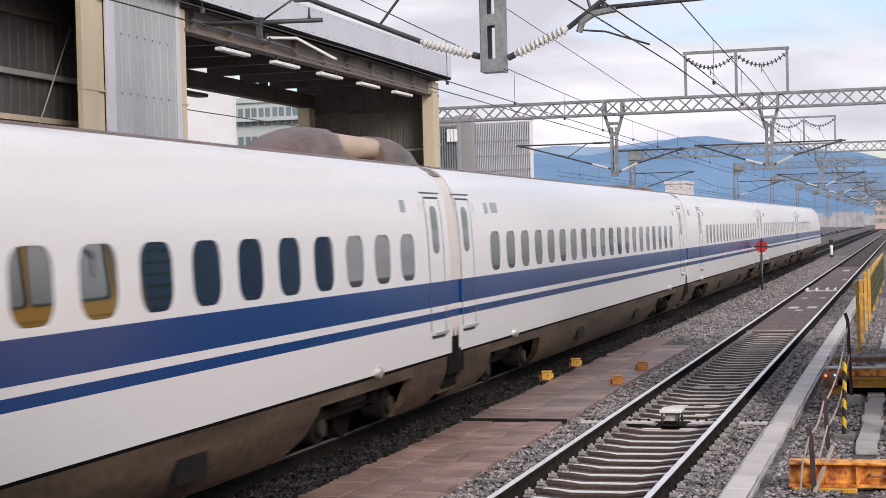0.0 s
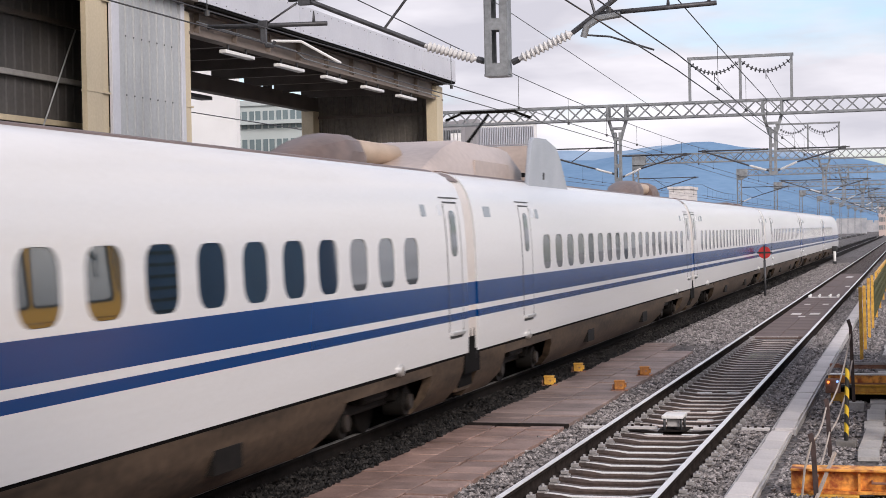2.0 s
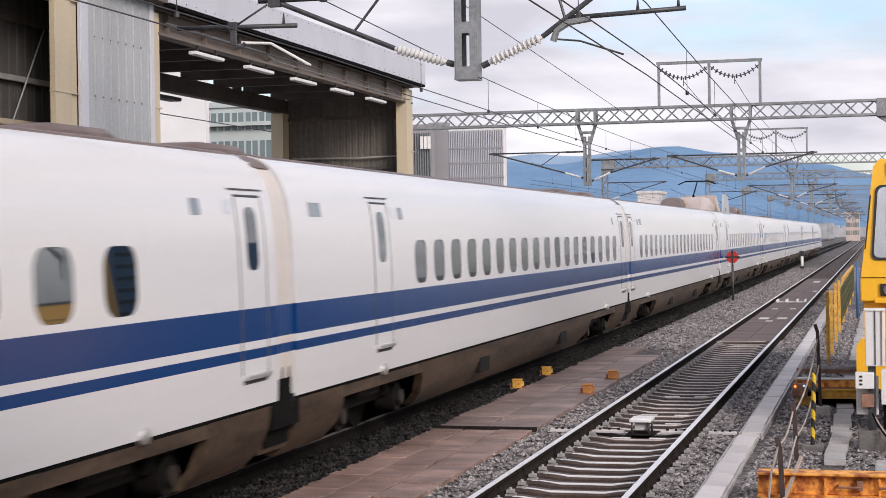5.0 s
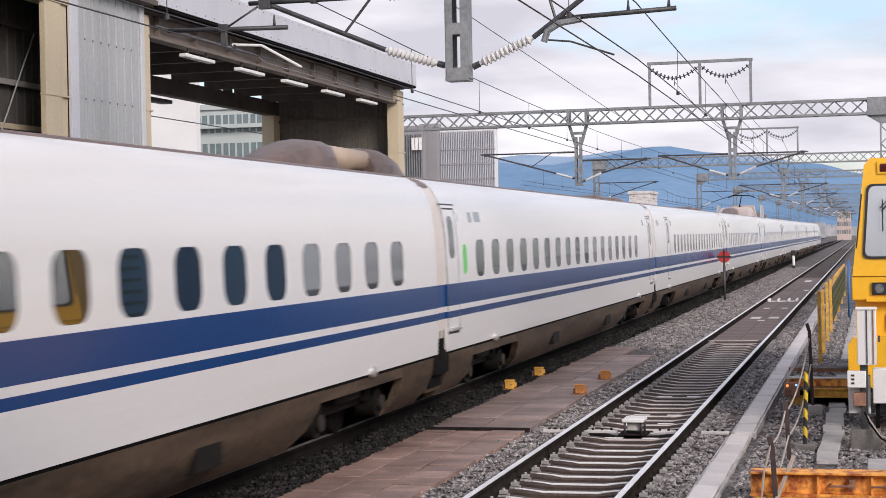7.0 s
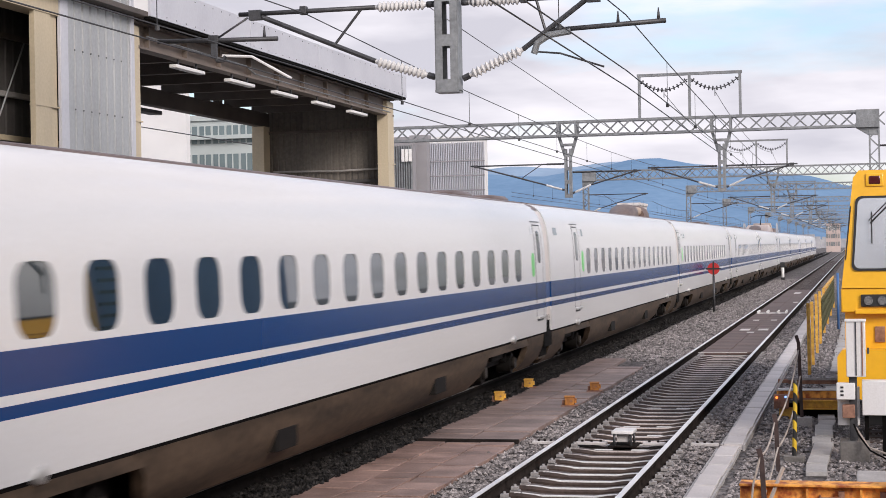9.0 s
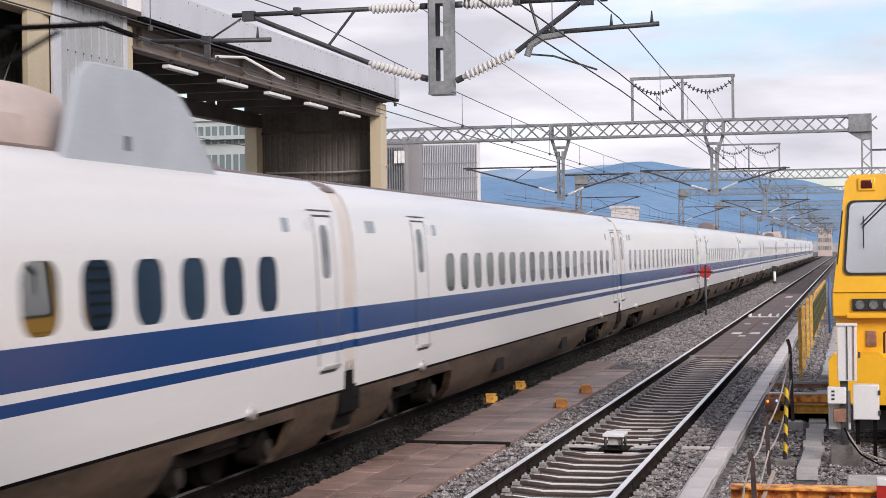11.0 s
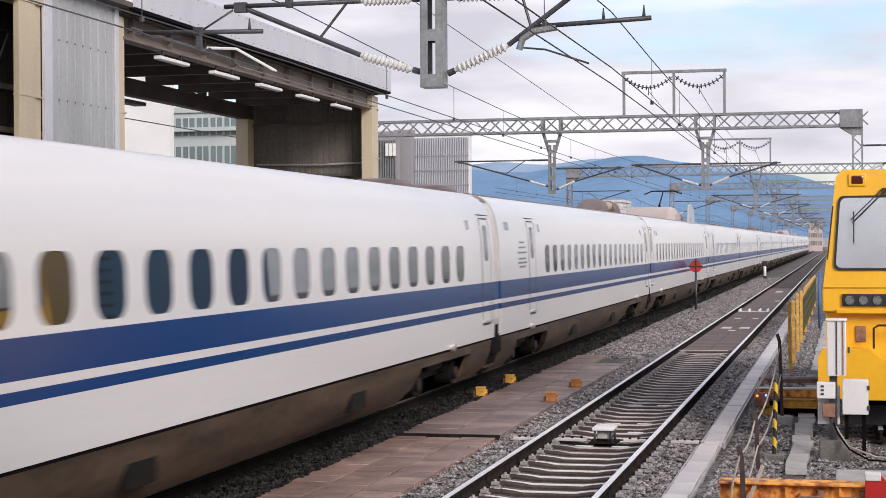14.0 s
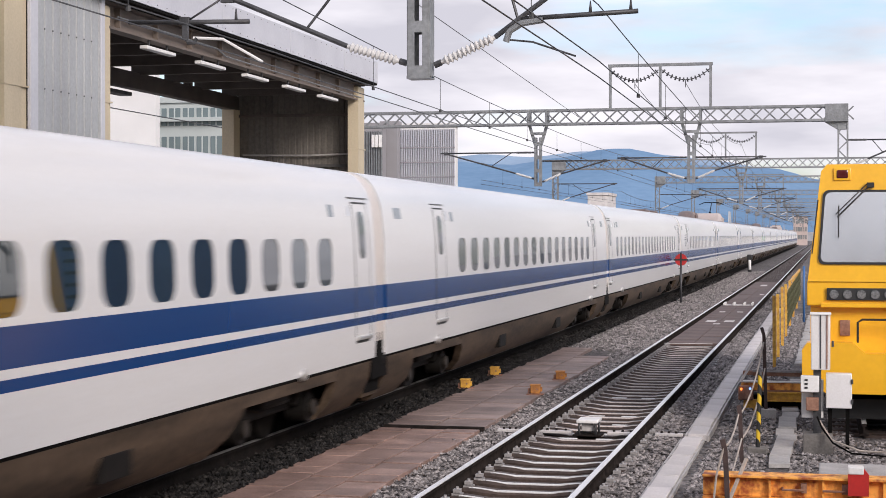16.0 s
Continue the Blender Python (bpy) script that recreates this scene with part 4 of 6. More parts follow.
# ---------------------------------------------------------------- distance
def block(name, label, x0, x1, y, depth, ztop, material, cols=0, rows=0, z0=4.0, glass=M_BGLASS, category="building", wfill=0.72, hfill=0.55, side=0):
    b = thing(name, label, category, "buildings in the distance", m=pose(0, y, 0))
    part("wall", abox(x0, x1, 0, depth, -0.45, ztop), material, b)
    part("roof_edge", abox(x0 - 0.15, x1 + 0.15, -0.15, depth, ztop, ztop + 0.35), material, b)
    if cols:
        w, h = (x1 - x0) / cols, (ztop - z0) / rows
        for i in range(cols):
            for j in range(rows):
                xa, za = x0 + i * w + w * (1 - wfill) / 2, z0 + j * h + h * (1 - hfill) / 2
                win = part("window", abox(xa, xa + w * wfill, -0.05, 0.1, za, za + h * hfill), glass, b)
                part("mullion", abox(xa + w * wfill / 2 - 0.04, xa + w * wfill / 2 + 0.04, -0.09, -0.051, za, za + h * hfill), material, win)
    return b


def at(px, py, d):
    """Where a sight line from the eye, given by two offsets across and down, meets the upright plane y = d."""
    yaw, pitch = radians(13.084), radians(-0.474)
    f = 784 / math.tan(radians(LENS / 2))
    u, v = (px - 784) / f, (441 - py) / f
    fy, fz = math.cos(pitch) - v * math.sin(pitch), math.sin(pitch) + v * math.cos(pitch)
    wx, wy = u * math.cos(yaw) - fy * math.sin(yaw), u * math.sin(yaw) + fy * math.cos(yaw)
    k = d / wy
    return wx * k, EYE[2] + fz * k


def distance_things():
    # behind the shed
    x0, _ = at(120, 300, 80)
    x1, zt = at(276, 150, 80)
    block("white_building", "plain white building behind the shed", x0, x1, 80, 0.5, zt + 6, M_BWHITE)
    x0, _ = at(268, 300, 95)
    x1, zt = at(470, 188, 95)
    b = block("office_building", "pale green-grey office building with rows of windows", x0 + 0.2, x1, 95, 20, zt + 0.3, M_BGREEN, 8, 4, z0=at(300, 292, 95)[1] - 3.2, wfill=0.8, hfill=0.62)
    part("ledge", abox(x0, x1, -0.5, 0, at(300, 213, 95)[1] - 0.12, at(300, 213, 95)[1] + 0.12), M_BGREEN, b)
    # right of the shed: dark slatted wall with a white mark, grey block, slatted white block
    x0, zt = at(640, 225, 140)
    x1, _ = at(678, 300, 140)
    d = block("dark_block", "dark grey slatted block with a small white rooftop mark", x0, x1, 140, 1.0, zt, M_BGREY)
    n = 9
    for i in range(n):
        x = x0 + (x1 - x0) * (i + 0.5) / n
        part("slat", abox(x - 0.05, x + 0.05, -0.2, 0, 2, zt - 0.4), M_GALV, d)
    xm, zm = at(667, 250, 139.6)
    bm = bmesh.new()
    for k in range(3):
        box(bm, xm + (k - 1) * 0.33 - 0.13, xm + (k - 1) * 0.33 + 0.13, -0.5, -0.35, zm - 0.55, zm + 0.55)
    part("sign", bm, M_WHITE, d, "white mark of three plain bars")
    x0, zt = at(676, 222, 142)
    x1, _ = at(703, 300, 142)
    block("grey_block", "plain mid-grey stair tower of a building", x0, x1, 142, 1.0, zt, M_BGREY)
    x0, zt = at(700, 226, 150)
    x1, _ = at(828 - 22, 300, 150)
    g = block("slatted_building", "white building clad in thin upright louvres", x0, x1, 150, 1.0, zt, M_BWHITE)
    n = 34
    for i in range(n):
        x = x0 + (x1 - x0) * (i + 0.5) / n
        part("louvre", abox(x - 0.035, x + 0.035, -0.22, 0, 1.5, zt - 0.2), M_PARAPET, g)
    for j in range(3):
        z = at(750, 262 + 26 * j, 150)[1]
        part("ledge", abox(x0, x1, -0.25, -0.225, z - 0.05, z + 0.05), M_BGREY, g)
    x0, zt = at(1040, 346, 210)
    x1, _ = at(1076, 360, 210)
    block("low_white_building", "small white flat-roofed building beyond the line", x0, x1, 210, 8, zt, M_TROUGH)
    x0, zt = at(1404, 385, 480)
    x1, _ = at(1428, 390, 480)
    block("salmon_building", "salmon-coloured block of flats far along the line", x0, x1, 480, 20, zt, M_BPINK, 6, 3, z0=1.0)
    # town at the foot of the hills
    rng = random.Random(12)
    bm = bmesh.new()
    for i in range(150):
        x, y = rng.uniform(-420, 160), rng.uniform(650, 1400)
        w, h = rng.uniform(8, 26), rng.uniform(2.5, 7) * (0.6 if abs(x) < 20 else 1)
        if abs(x + 5) < 18 and y < 1000:
            continue
        box(bm, x, x + w, y, y + w, -0.45, h)
    tagged(part("distant_town", bm, M_CITY), "pale low town in the haze at the foot of the hills", "town", kind="stuff")

    def ridge(name, y, pts, material, label):
        bm = bmesh.new()
        top, n = [], 160
        xs = [p[0] for p in pts]
        zs = [p[1] for p in pts]
        lo, hi = [], []
        for i in range(n + 1):
            px = xs[0] + (xs[-1] - xs[0]) * i / n
            pz = float(np.interp(px, xs, zs))
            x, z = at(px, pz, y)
            z += y * 0.0007 * (noise.noise((i * 0.31, y, 0)) + 0.5 * noise.noise((i * 0.9, y, 5)))
            lo.append(bm.verts.new((x, y - 900, -5)))
            hi.append((bm.verts.new((x, y - 380, z * 0.55 + y * 0.0012 * noise.noise((i * 0.25, 2, y)))), bm.verts.new((x, y, z))))
        for i in range(n):
            bm.faces.new((lo[i], lo[i + 1], hi[i + 1][0], hi[i][0]))
            bm.faces.new((hi[i][0], hi[i + 1][0], hi[i + 1][1], hi[i][1]))
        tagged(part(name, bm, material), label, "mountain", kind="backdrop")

    # Both ridges carry haze in their base colour.
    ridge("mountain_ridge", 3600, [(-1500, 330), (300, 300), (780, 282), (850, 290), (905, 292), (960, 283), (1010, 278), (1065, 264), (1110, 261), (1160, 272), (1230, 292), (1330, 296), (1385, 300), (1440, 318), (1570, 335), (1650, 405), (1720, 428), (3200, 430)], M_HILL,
          "wooded mountain ridge beyond the town, blue haze put into its colour")
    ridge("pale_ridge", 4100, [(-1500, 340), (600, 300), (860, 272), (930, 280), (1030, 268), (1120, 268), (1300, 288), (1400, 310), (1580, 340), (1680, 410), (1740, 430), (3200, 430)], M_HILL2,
          "farther ridge, paler haze put into its colour")


def line_side():
    """Signs and posts between and beside the tracks."""
    p = thing("red_cross_sign", "red round marker with a dark cross on a thin grey post", "track sign", m=pose(-5.75, 68.2, 0))
    part("post", tube(bmesh.new(), (0, 0, -0.3), (0, 0, 1.3), 0.05), M_GALVD, p)
    part("disc", tube(bmesh.new(), (0, -0.03, 1.60), (0, 0.0, 1.60), 0.25, 20), M_RED, p)
    bm = box(bmesh.new(), -0.035, 0.035, -0.045, -0.031, 1.30, 1.90)
    box(bm, -0.30, 0.30, -0.046, -0.032, 1.565, 1.635)
    part("cross", bm, M_BLACK, p)
    p = thing("white_marker_post", "short white post with a black lamp head", "marker post", m=pose(-5.5, 127, 0))
    part("post", tube(bmesh.new(), (0, 0, -0.3), (0, 0, 0.75), 0.11, 10), M_WHITE, p)
    part("head", abox(-0.19, 0.19, -0.15, 0.15, 0.75, 1.15, bev=0.05), M_BLACK, p)
    part("base", abox(-0.14, 0.14, -0.14, 0.14, -0.35, 0.0), M_BLACK, p)
    for i, (x, y, h) in enumerate(((-0.2, 140, 1.6), (-0.3, 205, 1.8))):
        q = thing("relay_box", "pale grey lineside equipment box on a stand", "equipment box", "lineside boxes", m=pose(x, y, 0))
        part("body", abox(-0.4, 0.4, -0.3, 0.3, 0.5, h, bev=0.03), M_CABINET, q)
        part("stand", abox(-0.3, 0.3, -0.2, 0.2, -0.35, 0.5), M_CONC, q)
    for x, y0, y1, label in ((3.6, 40, 420, "low grey concrete parapet along the viaduct"), (-21.8, 60, 420, "low grey concrete parapet along the viaduct")):
        tagged(part("parapet_wall", abox(x - 0.1, x + 0.1, y0, y1, -0.45, 0.9), M_CONC), label, "parapet", kind="structure")


# ---------------------------------------------------------------- beside the siding
def yellow_vehicle():
    """The yellow track maintenance vehicle that stands on the siding."""
    Y, L, CL = 23.5, 11.0, 1.0
    v = thing("maintenance_vehicle", "yellow railway maintenance vehicle parked on the siding, front lamps off", "rail vehicle", m=pose(0, Y, 0))
    xl, xr = -0.06, 2.66
    # cab: side leans in towards the roof, front rakes back a little
    sec = [(xl - 0.16, 1.96), (xl + 0.02, 3.50), (xl + 0.10, 3.60), (xr - 0.10, 3.60), (xr - 0.02, 3.50), (xr + 0.16, 1.96)]
    bm = prism(bmesh.new(), sec, "y", 0.0, CL)
    for vt in bm.verts:
        if vt.co.y < 0.1:
            vt.co.y += (vt.co.z - 1.96) * 0.06
    part("cab", bm, M_YELLOW, v)
    part("waist", abox(xl - 0.17, xr + 0.17, 0.02, CL, 1.62, 1.957, bev=0.02), M_YELLOW, v)
    part("ledge", abox(xl + 0.02, xr - 0.02, -0.05, 0.04, 1.60, 1.66, bev=0.01), M_YELLOW, v)
    part("lower_front", abox(xl - 0.12, xr + 0.12, 0.12, CL, 0.95, 1.62), M_YELLOW, v)
    part("deck", abox(xl - 0.1, xr + 0.1, CL, L, 0.62, 1.25, bev=0.02), M_RUST, v, "dull red-brown deck frame")
    part("machine_body", abox(xl + 0.06, xr - 0.06, CL + 0.03, L - 0.2, 1.25, 3.35, bev=0.06), M_BLUEBODY, v, "dark blue machine housing behind the cab")
    for i in range(9):
        part("louvre", abox(xl + 0.03, xl + 0.07, CL + 0.5, CL + 1.7, 1.5 + 0.2 * i, 1.56 + 0.2 * i), M_BLACK, v)
    # skirt with a shoulder
    pts = [(xl - 0.23, 0.62), (xl - 0.23, 1.02), (xl - 0.16, 1.12), (xl + 0.46, 1.12), (xl + 0.62, 0.98), (xl + 1.0, 0.98), (xl + 1.2, 1.12), (xr + 0.22, 1.12), (xr + 0.22, 0.62), (xr + 0.1, 0.42), (xl + 0.1, 0.42)]
    bm = prism(bmesh.new(), pts, "y", -0.28, 0.12)
    part("bumper_skirt", bm, M_YELLOW, v)
    # windscreen in a dark rubber seal
    def pane(x0, x1, z0, z1, y, inset, r=0.08):
        c = []
        for cx, cz, a0 in ((x1 - r, z1 - r, 0), (x0 + r, z1 - r, 90), (x0 + r, z0 + r, 180), (x1 - r, z0 + r, 270)):
            for k in range(4):
                a = radians(a0 + 30 * k)
                c.append((cx + r * math.cos(a), cz + r * math.sin(a)))
        bm = prism(bmesh.new(), c, "y", y, y + 0.03)
        for vt in bm.verts:
            vt.co.y += (vt.co.z - 1.96) * 0.06
            vt.co.x += 0.07 * (vt.co.z - z0) / (z1 - z0) * (1 - (vt.co.x - x0) / (x1 - x0)) if vt.co.x < (x0 + x1) / 2 else 0
        return bm
    w = part("windscreen_seal", pane(xl - 0.02, 1.36, 2.20, 3.24, -0.025, 0), M_WIPER, v)
    part("windscreen", pane(xl + 0.012, 1.33, 2.232, 3.208, -0.034, 0), M_VGLASS, v, "grey reflecting windscreen")
    part("windscreen_seal", pane(1.42, xr + 0.0, 2.20, 3.24, -0.025, 0), M_WIPER, v)
    part("windscreen", pane(1.45, xr - 0.03, 2.232, 3.208, -0.034, 0), M_VGLASS, v)
    for x in (xl + 0.22, xr - 0.40):
        part("marker_lamp_bezel", abox(x - 0.03, x + 0.21, 0.06, 0.11, 3.37, 3.55, bev=0.015), M_YELLOW, v)
        part("marker_lamp", abox(x + 0.01, x + 0.17, 0.045, 0.09, 3.40, 3.52, bev=0.02), mat("dark_red_lens", (0.10, 0.012, 0.012), (0.06, 0.01, 0.01), rough=0.1), v)
    bm = bmesh.new()
    bar(bm, (xl + 0.68, 0.03, 3.30), (xl + 0.24, -0.03, 2.86), 0.018)
    bar(bm, (xl + 0.64, 0.03, 3.32), (xl + 0.22, -0.03, 2.90), 0.012)
    bar(bm, (xl + 0.26, -0.045, 3.02), (xl + 0.26, -0.045, 2.58), 0.016)
    box(bm, xl + 0.64, xl + 0.74, -0.0, 0.06, 3.27, 3.34)
    part("wiper", bm, M_WIPER, v)
    part("lamp_bar", abox(xl + 0.10, xl + 1.05, -0.025, 0.03, 1.70, 1.87, bev=0.01), M_BLACK, v)
    for i in range(5):
        x = xl + 0.20 + i * 0.185
        part("headlamp", tube(bmesh.new(), (x, -0.045, 1.785), (x, 0.0, 1.785), 0.062, 16), M_LAMPG, v)
    part("side_seal", bar(bmesh.new(), (xl - 0.10, -0.012, 2.35), (xl - 0.02, 0.05, 3.10), 0.014), M_WIPER, v)
    part("vent", abox(xl + 0.28, xl + 0.42, 0.09, 0.13, 1.20, 1.42, bev=0.01), M_RUST, v)
    bm = wire(bmesh.new(), [(xl + 0.52, -0.12, 1.12), (xl + 0.52, -0.12, 1.40), (xl + 0.58, -0.12, 1.44), (xl + 1.25, -0.12, 1.44), (xl + 1.3, -0.12, 1.40), (xl + 1.3, -0.12, 1.12)], 0.016, 6)
    part("grab_rail", bm, M_WIPER, v)
    part("underframe", abox(0.35, 2.25, 0.3, L - 0.3, 0.30, 0.95), M_UNDER, v)
    # Added black plate that stands for the shade below the front skirt.
    part("front_plate", abox(xl + 0.12, xr - 0.12, 0.30, 0.40, 0.02, 0.43), M_BLACK, v)
    part("plate", abox(xl + 0.78, xl + 0.88, 0.26, 0.30, 0.55, 0.66), M_WHITE, v)
    for y in (2.0, 8.6):
        for s in (-1, 1):
            part("wheel", tube(bmesh.new(), (SIDING + s * 0.69, y, 0.42), (SIDING + s * 0.81, y, 0.42), 0.42, 24), M_UNDER, v)
        part("axle", tube(bmesh.new(), (SIDING - 0.7, y, 0.42), (SIDING + 0.7, y, 0.42), 0.08), M_UNDER, v)


def cabinets():
    c = thing("trackside_cabinet", "pale grey upright trackside cabinet on a concrete footing", "equipment cabinet", "trackside cabinets", m=pose(0, 21.9, 0))
    part("footing", abox(-0.26, 0.12, -0.18, 0.22, -0.35, 0.03, bev=0.02), M_CONCD, c)
    part("post", abox(-0.13, -0.03, -0.04, 0.06, 0.03, 0.90), M_GALVD, c)
    part("lower_panel", abox(-0.28, 0.0, 0.02, 0.14, 0.22, 0.72, bev=0.01), M_CABINET, c)
    part("body", abox(-0.16, 0.085, -0.13, 0.13, 0.86, 1.58, bev=0.012), M_CABINET, c)
    part("door_edge", abox(-0.045, -0.030, -0.142, -0.131, 0.88, 1.57), M_GALVD, c)
    part("door_edge", abox(0.035, 0.050, -0.142, -0.131, 0.88, 1.57), M_RUST, c)
    part("roof", abox(-0.175, 0.095, -0.15, 0.14, 1.575, 1.60, bev=0.006), M_WHITE, c)
    part("handle", abox(0.10, 0.13, -0.14, -0.10, 1.16, 1.24, bev=0.006), M_GALVD, c)
    part("meter_box", abox(-0.29, -0.055, -0.16, 0.02, 0.57, 0.78, bev=0.012), M_WHITE, c)
    for z in (0.63, 0.68, 0.73):
        part("dial", abox(-0.24, -0.20, -0.168, -0.161, z - 0.012, z + 0.012), M_BLACK, c)
    part("rust_box", abox(-0.22, -0.06, -0.14, 0.0, 0.33, 0.50, bev=0.012), M_RUST, c)
    k = thing("junction_cabinet", "pale grey square junction cabinet mounted low beside the upright one", "equipment cabinet", "trackside cabinets", m=pose(0, 21.95, 0))
    part("body", abox(0.03, 0.36, -0.12, 0.10, 0.36, 0.81, bev=0.012), M_CABINET, k)
    part("hinge", abox(0.345, 0.375, -0.135, -0.10, 0.42, 0.48, bev=0.004), M_GALVD, k)
    part("hinge", abox(0.345, 0.375, -0.135, -0.10, 0.68, 0.74, bev=0.004), M_GALVD, k)
    part("leg", abox(0.06, 0.11, -0.02, 0.03, -0.3, 0.36), M_UNDER, k)
    part("leg", abox(0.28, 0.33, -0.02, 0.03, -0.3, 0.36), M_UNDER, k)
    cb = thing("ground_cables", "loose pale and dark cables running over the stones from the cabinet", "cable")
    part("cable", wire(bmesh.new(), [(-0.08, 21.8, 0.25), (-0.02, 21.7, 0.12), (0.12, 21.5, -0.05), (0.35, 21.3, -0.15), (0.9, 21.2, -0.17), (1.8, 21.5, -0.17)], 0.012, 6), M_UNDER, cb)
    part("cable", wire(bmesh.new(), [(-0.05, 21.8, 0.2), (0.1, 21.6, -0.02), (0.45, 21.5, -0.14), (1.2, 21.45, -0.16)], 0.014, 6), M_ROPE, cb)


def posts_and_rope():
    h = thing("hazard_post", "black and yellow striped hazard post in a concrete foot", "hazard post", m=pose(-0.83, 21.6, 0))
    part("foot", abox(-0.13, 0.13, -0.12, 0.12, -0.35, -0.14, bev=0.015), M_CONCD, h)
    m = mat("hazard_stripes", (0.75, 0.50, 0.03), (0.62, 0.40, 0.03), rough=0.5)
    n, l = m.node_tree.nodes, m.node_tree.links
    wv = n.new("ShaderNodeTexWave")
    wv.wave_type, wv.bands_direction = "BANDS", "DIAGONAL"
    wv.inputs["Scale"].default_value = 2.6
    l.new(n["Texture Coordinate"].outputs["Object"], wv.inputs["Vector"])
    gt = n.new("ShaderNodeMath")
    gt.operation = "GREATER_THAN"
    gt.inputs[1].default_value = 0.5
    l.new(wv.outputs["Fac"], gt.inputs[0])
    mx = n.new("ShaderNodeMixRGB")
    mx.inputs["Color2"].default_value = (0.02, 0.02, 0.02, 1)
    p = n["Principled BSDF"]
    l.new(gt.outputs[0], mx.inputs["Fac"])
    l.new(p.inputs["Base Color"].links[0].from_socket, mx.inputs["Color1"])
    l.new(mx.outputs["Color"], p.inputs["Base Color"])
    part("pole", tube(bmesh.new(), (0, 0, -0.16), (0.03, 0, 0.80), 0.029, 12), m, h)
    part("cap", tube(bmesh.new(), (0.03, 0, 0.80), (0.031, 0, 0.83), 0.031, 12, 0.02), M_BLACK, h)
    for x, y, z, dx in ((-0.985, 17.42, 0.46, -0.05), (-0.99, 20.5, 0.51, -0.03), (-0.875, 25.8, 1.18, -0.06)):
        t = thing("stake", "dark rusty steel stake driven into the gravel", "stake", "rope fence stakes", m=pose(x, y, 0))
        bm = bar(bmesh.new(), (0.02, 0, -0.5), (dx * 0.4, 0, z - 0.12), 0.065, 0.05)
        bar(bm, (dx * 0.4, 0, z - 0.12), (dx, 0, z), 0.06, 0.05)
        part("angle_bar", bm, mat("dark_rusty_angle", (0.075, 0.045, 0.04), (0.035, 0.022, 0.02), rough=0.7, scale=8), t)
        if y > 25:
            part("foot", abox(-0.1, 0.16, -0.1, 0.1, -0.32, -0.08, bev=0.01), M_CONC, t)
    r = thing("rope", "pale slack rope strung between the stakes", "rope")
    def sag(a, b, d, n=10):
        return [tuple(Vector(a).lerp(Vector(b), i / n) - Vector((0, 0, d * 4 * (i / n) * (1 - i / n)))) for i in range(n + 1)]
    part("strand", wire(bmesh.new(), sag((-0.90, 25.75, 0.95), (-1.0, 20.5, 0.40), 0.16), 0.012), M_ROPE, r)
    part("strand", wire(bmesh.new(), sag((-0.88, 25.75, 0.55), (-0.98, 20.5, 0.10), 0.18), 0.012), M_ROPE, r)
    part("strand", wire(bmesh.new(), sag((-1.02, 20.5, 0.40), (-1.02, 17.42, 0.39), 0.10), 0.012), M_ROPE, r)
    part("strand", wire(bmesh.new(), [(-1.02, 17.40, 0.37), (-1.09, 17.34, 0.1), (-1.12, 17.3, -0.2)], 0.012), M_ROPE, r)
    part("strand", wire(bmesh.new(), [(-0.98, 20.45, 0.1), (-1.0, 19.2, -0.05), (-0.97, 17.45, 0.0)], 0.012), M_ROPE, r)
    s = thing("leaning_rod", "short rusty pinkish rod leaning on the orange beam", "rod")
    part("rod", bar(bmesh.new(), (-0.98, 17.35, -0.22), (-0.80, 17.75, 0.22), 0.03), M_ROPE, s)


def fence():
    f = thing("yellow_fence", "yellow posts and rails with dark netting beside the track", "fence")
    for y, h in ((35.6, 1.32), (38.5, 1.25), (42.5, 1.30), (46.6, 1.25), (52, 1.2), (58, 1.2), (65, 1.15), (73, 1.1)):
        part("post", bar(bmesh.new(), (-1.02, y, -0.3), (-1.03, y, h), 0.07, 0.07), M_YBOX, f)
    for z in (1.0, 0.45):
        part("rail", bar(bmesh.new(), (-1.02, 46.6, z), (-1.02, 73, z), 0.05, 0.05), M_YBOX, f)
    bm, y = bmesh.new(), 47.0
    while y < 73:
        bar(bm, (-1.0, y, 0.05), (-1.0, y + 0.5, 1.02), 0.035)
        bar(bm, (-1.0, y + 0.5, 0.05), (-1.0, y, 1.02), 0.035)
        y += 0.28
    part("netting", bm, M_NET, f)
    part("cap_rail", bar(bmesh.new(), (-1.02, 52, 1.17), (-1.02, 73, 1.12), 0.06), M_YBOX, f)
    b = thing("blue_pole", "thin blue plastic pole standing in the gravel", "pole", m=pose(-0.62, 54, 0))
    part("pole", tube(bmesh.new(), (0, 0, -0.3), (0, 0, 1.62), 0.04), M_BLUE, b)


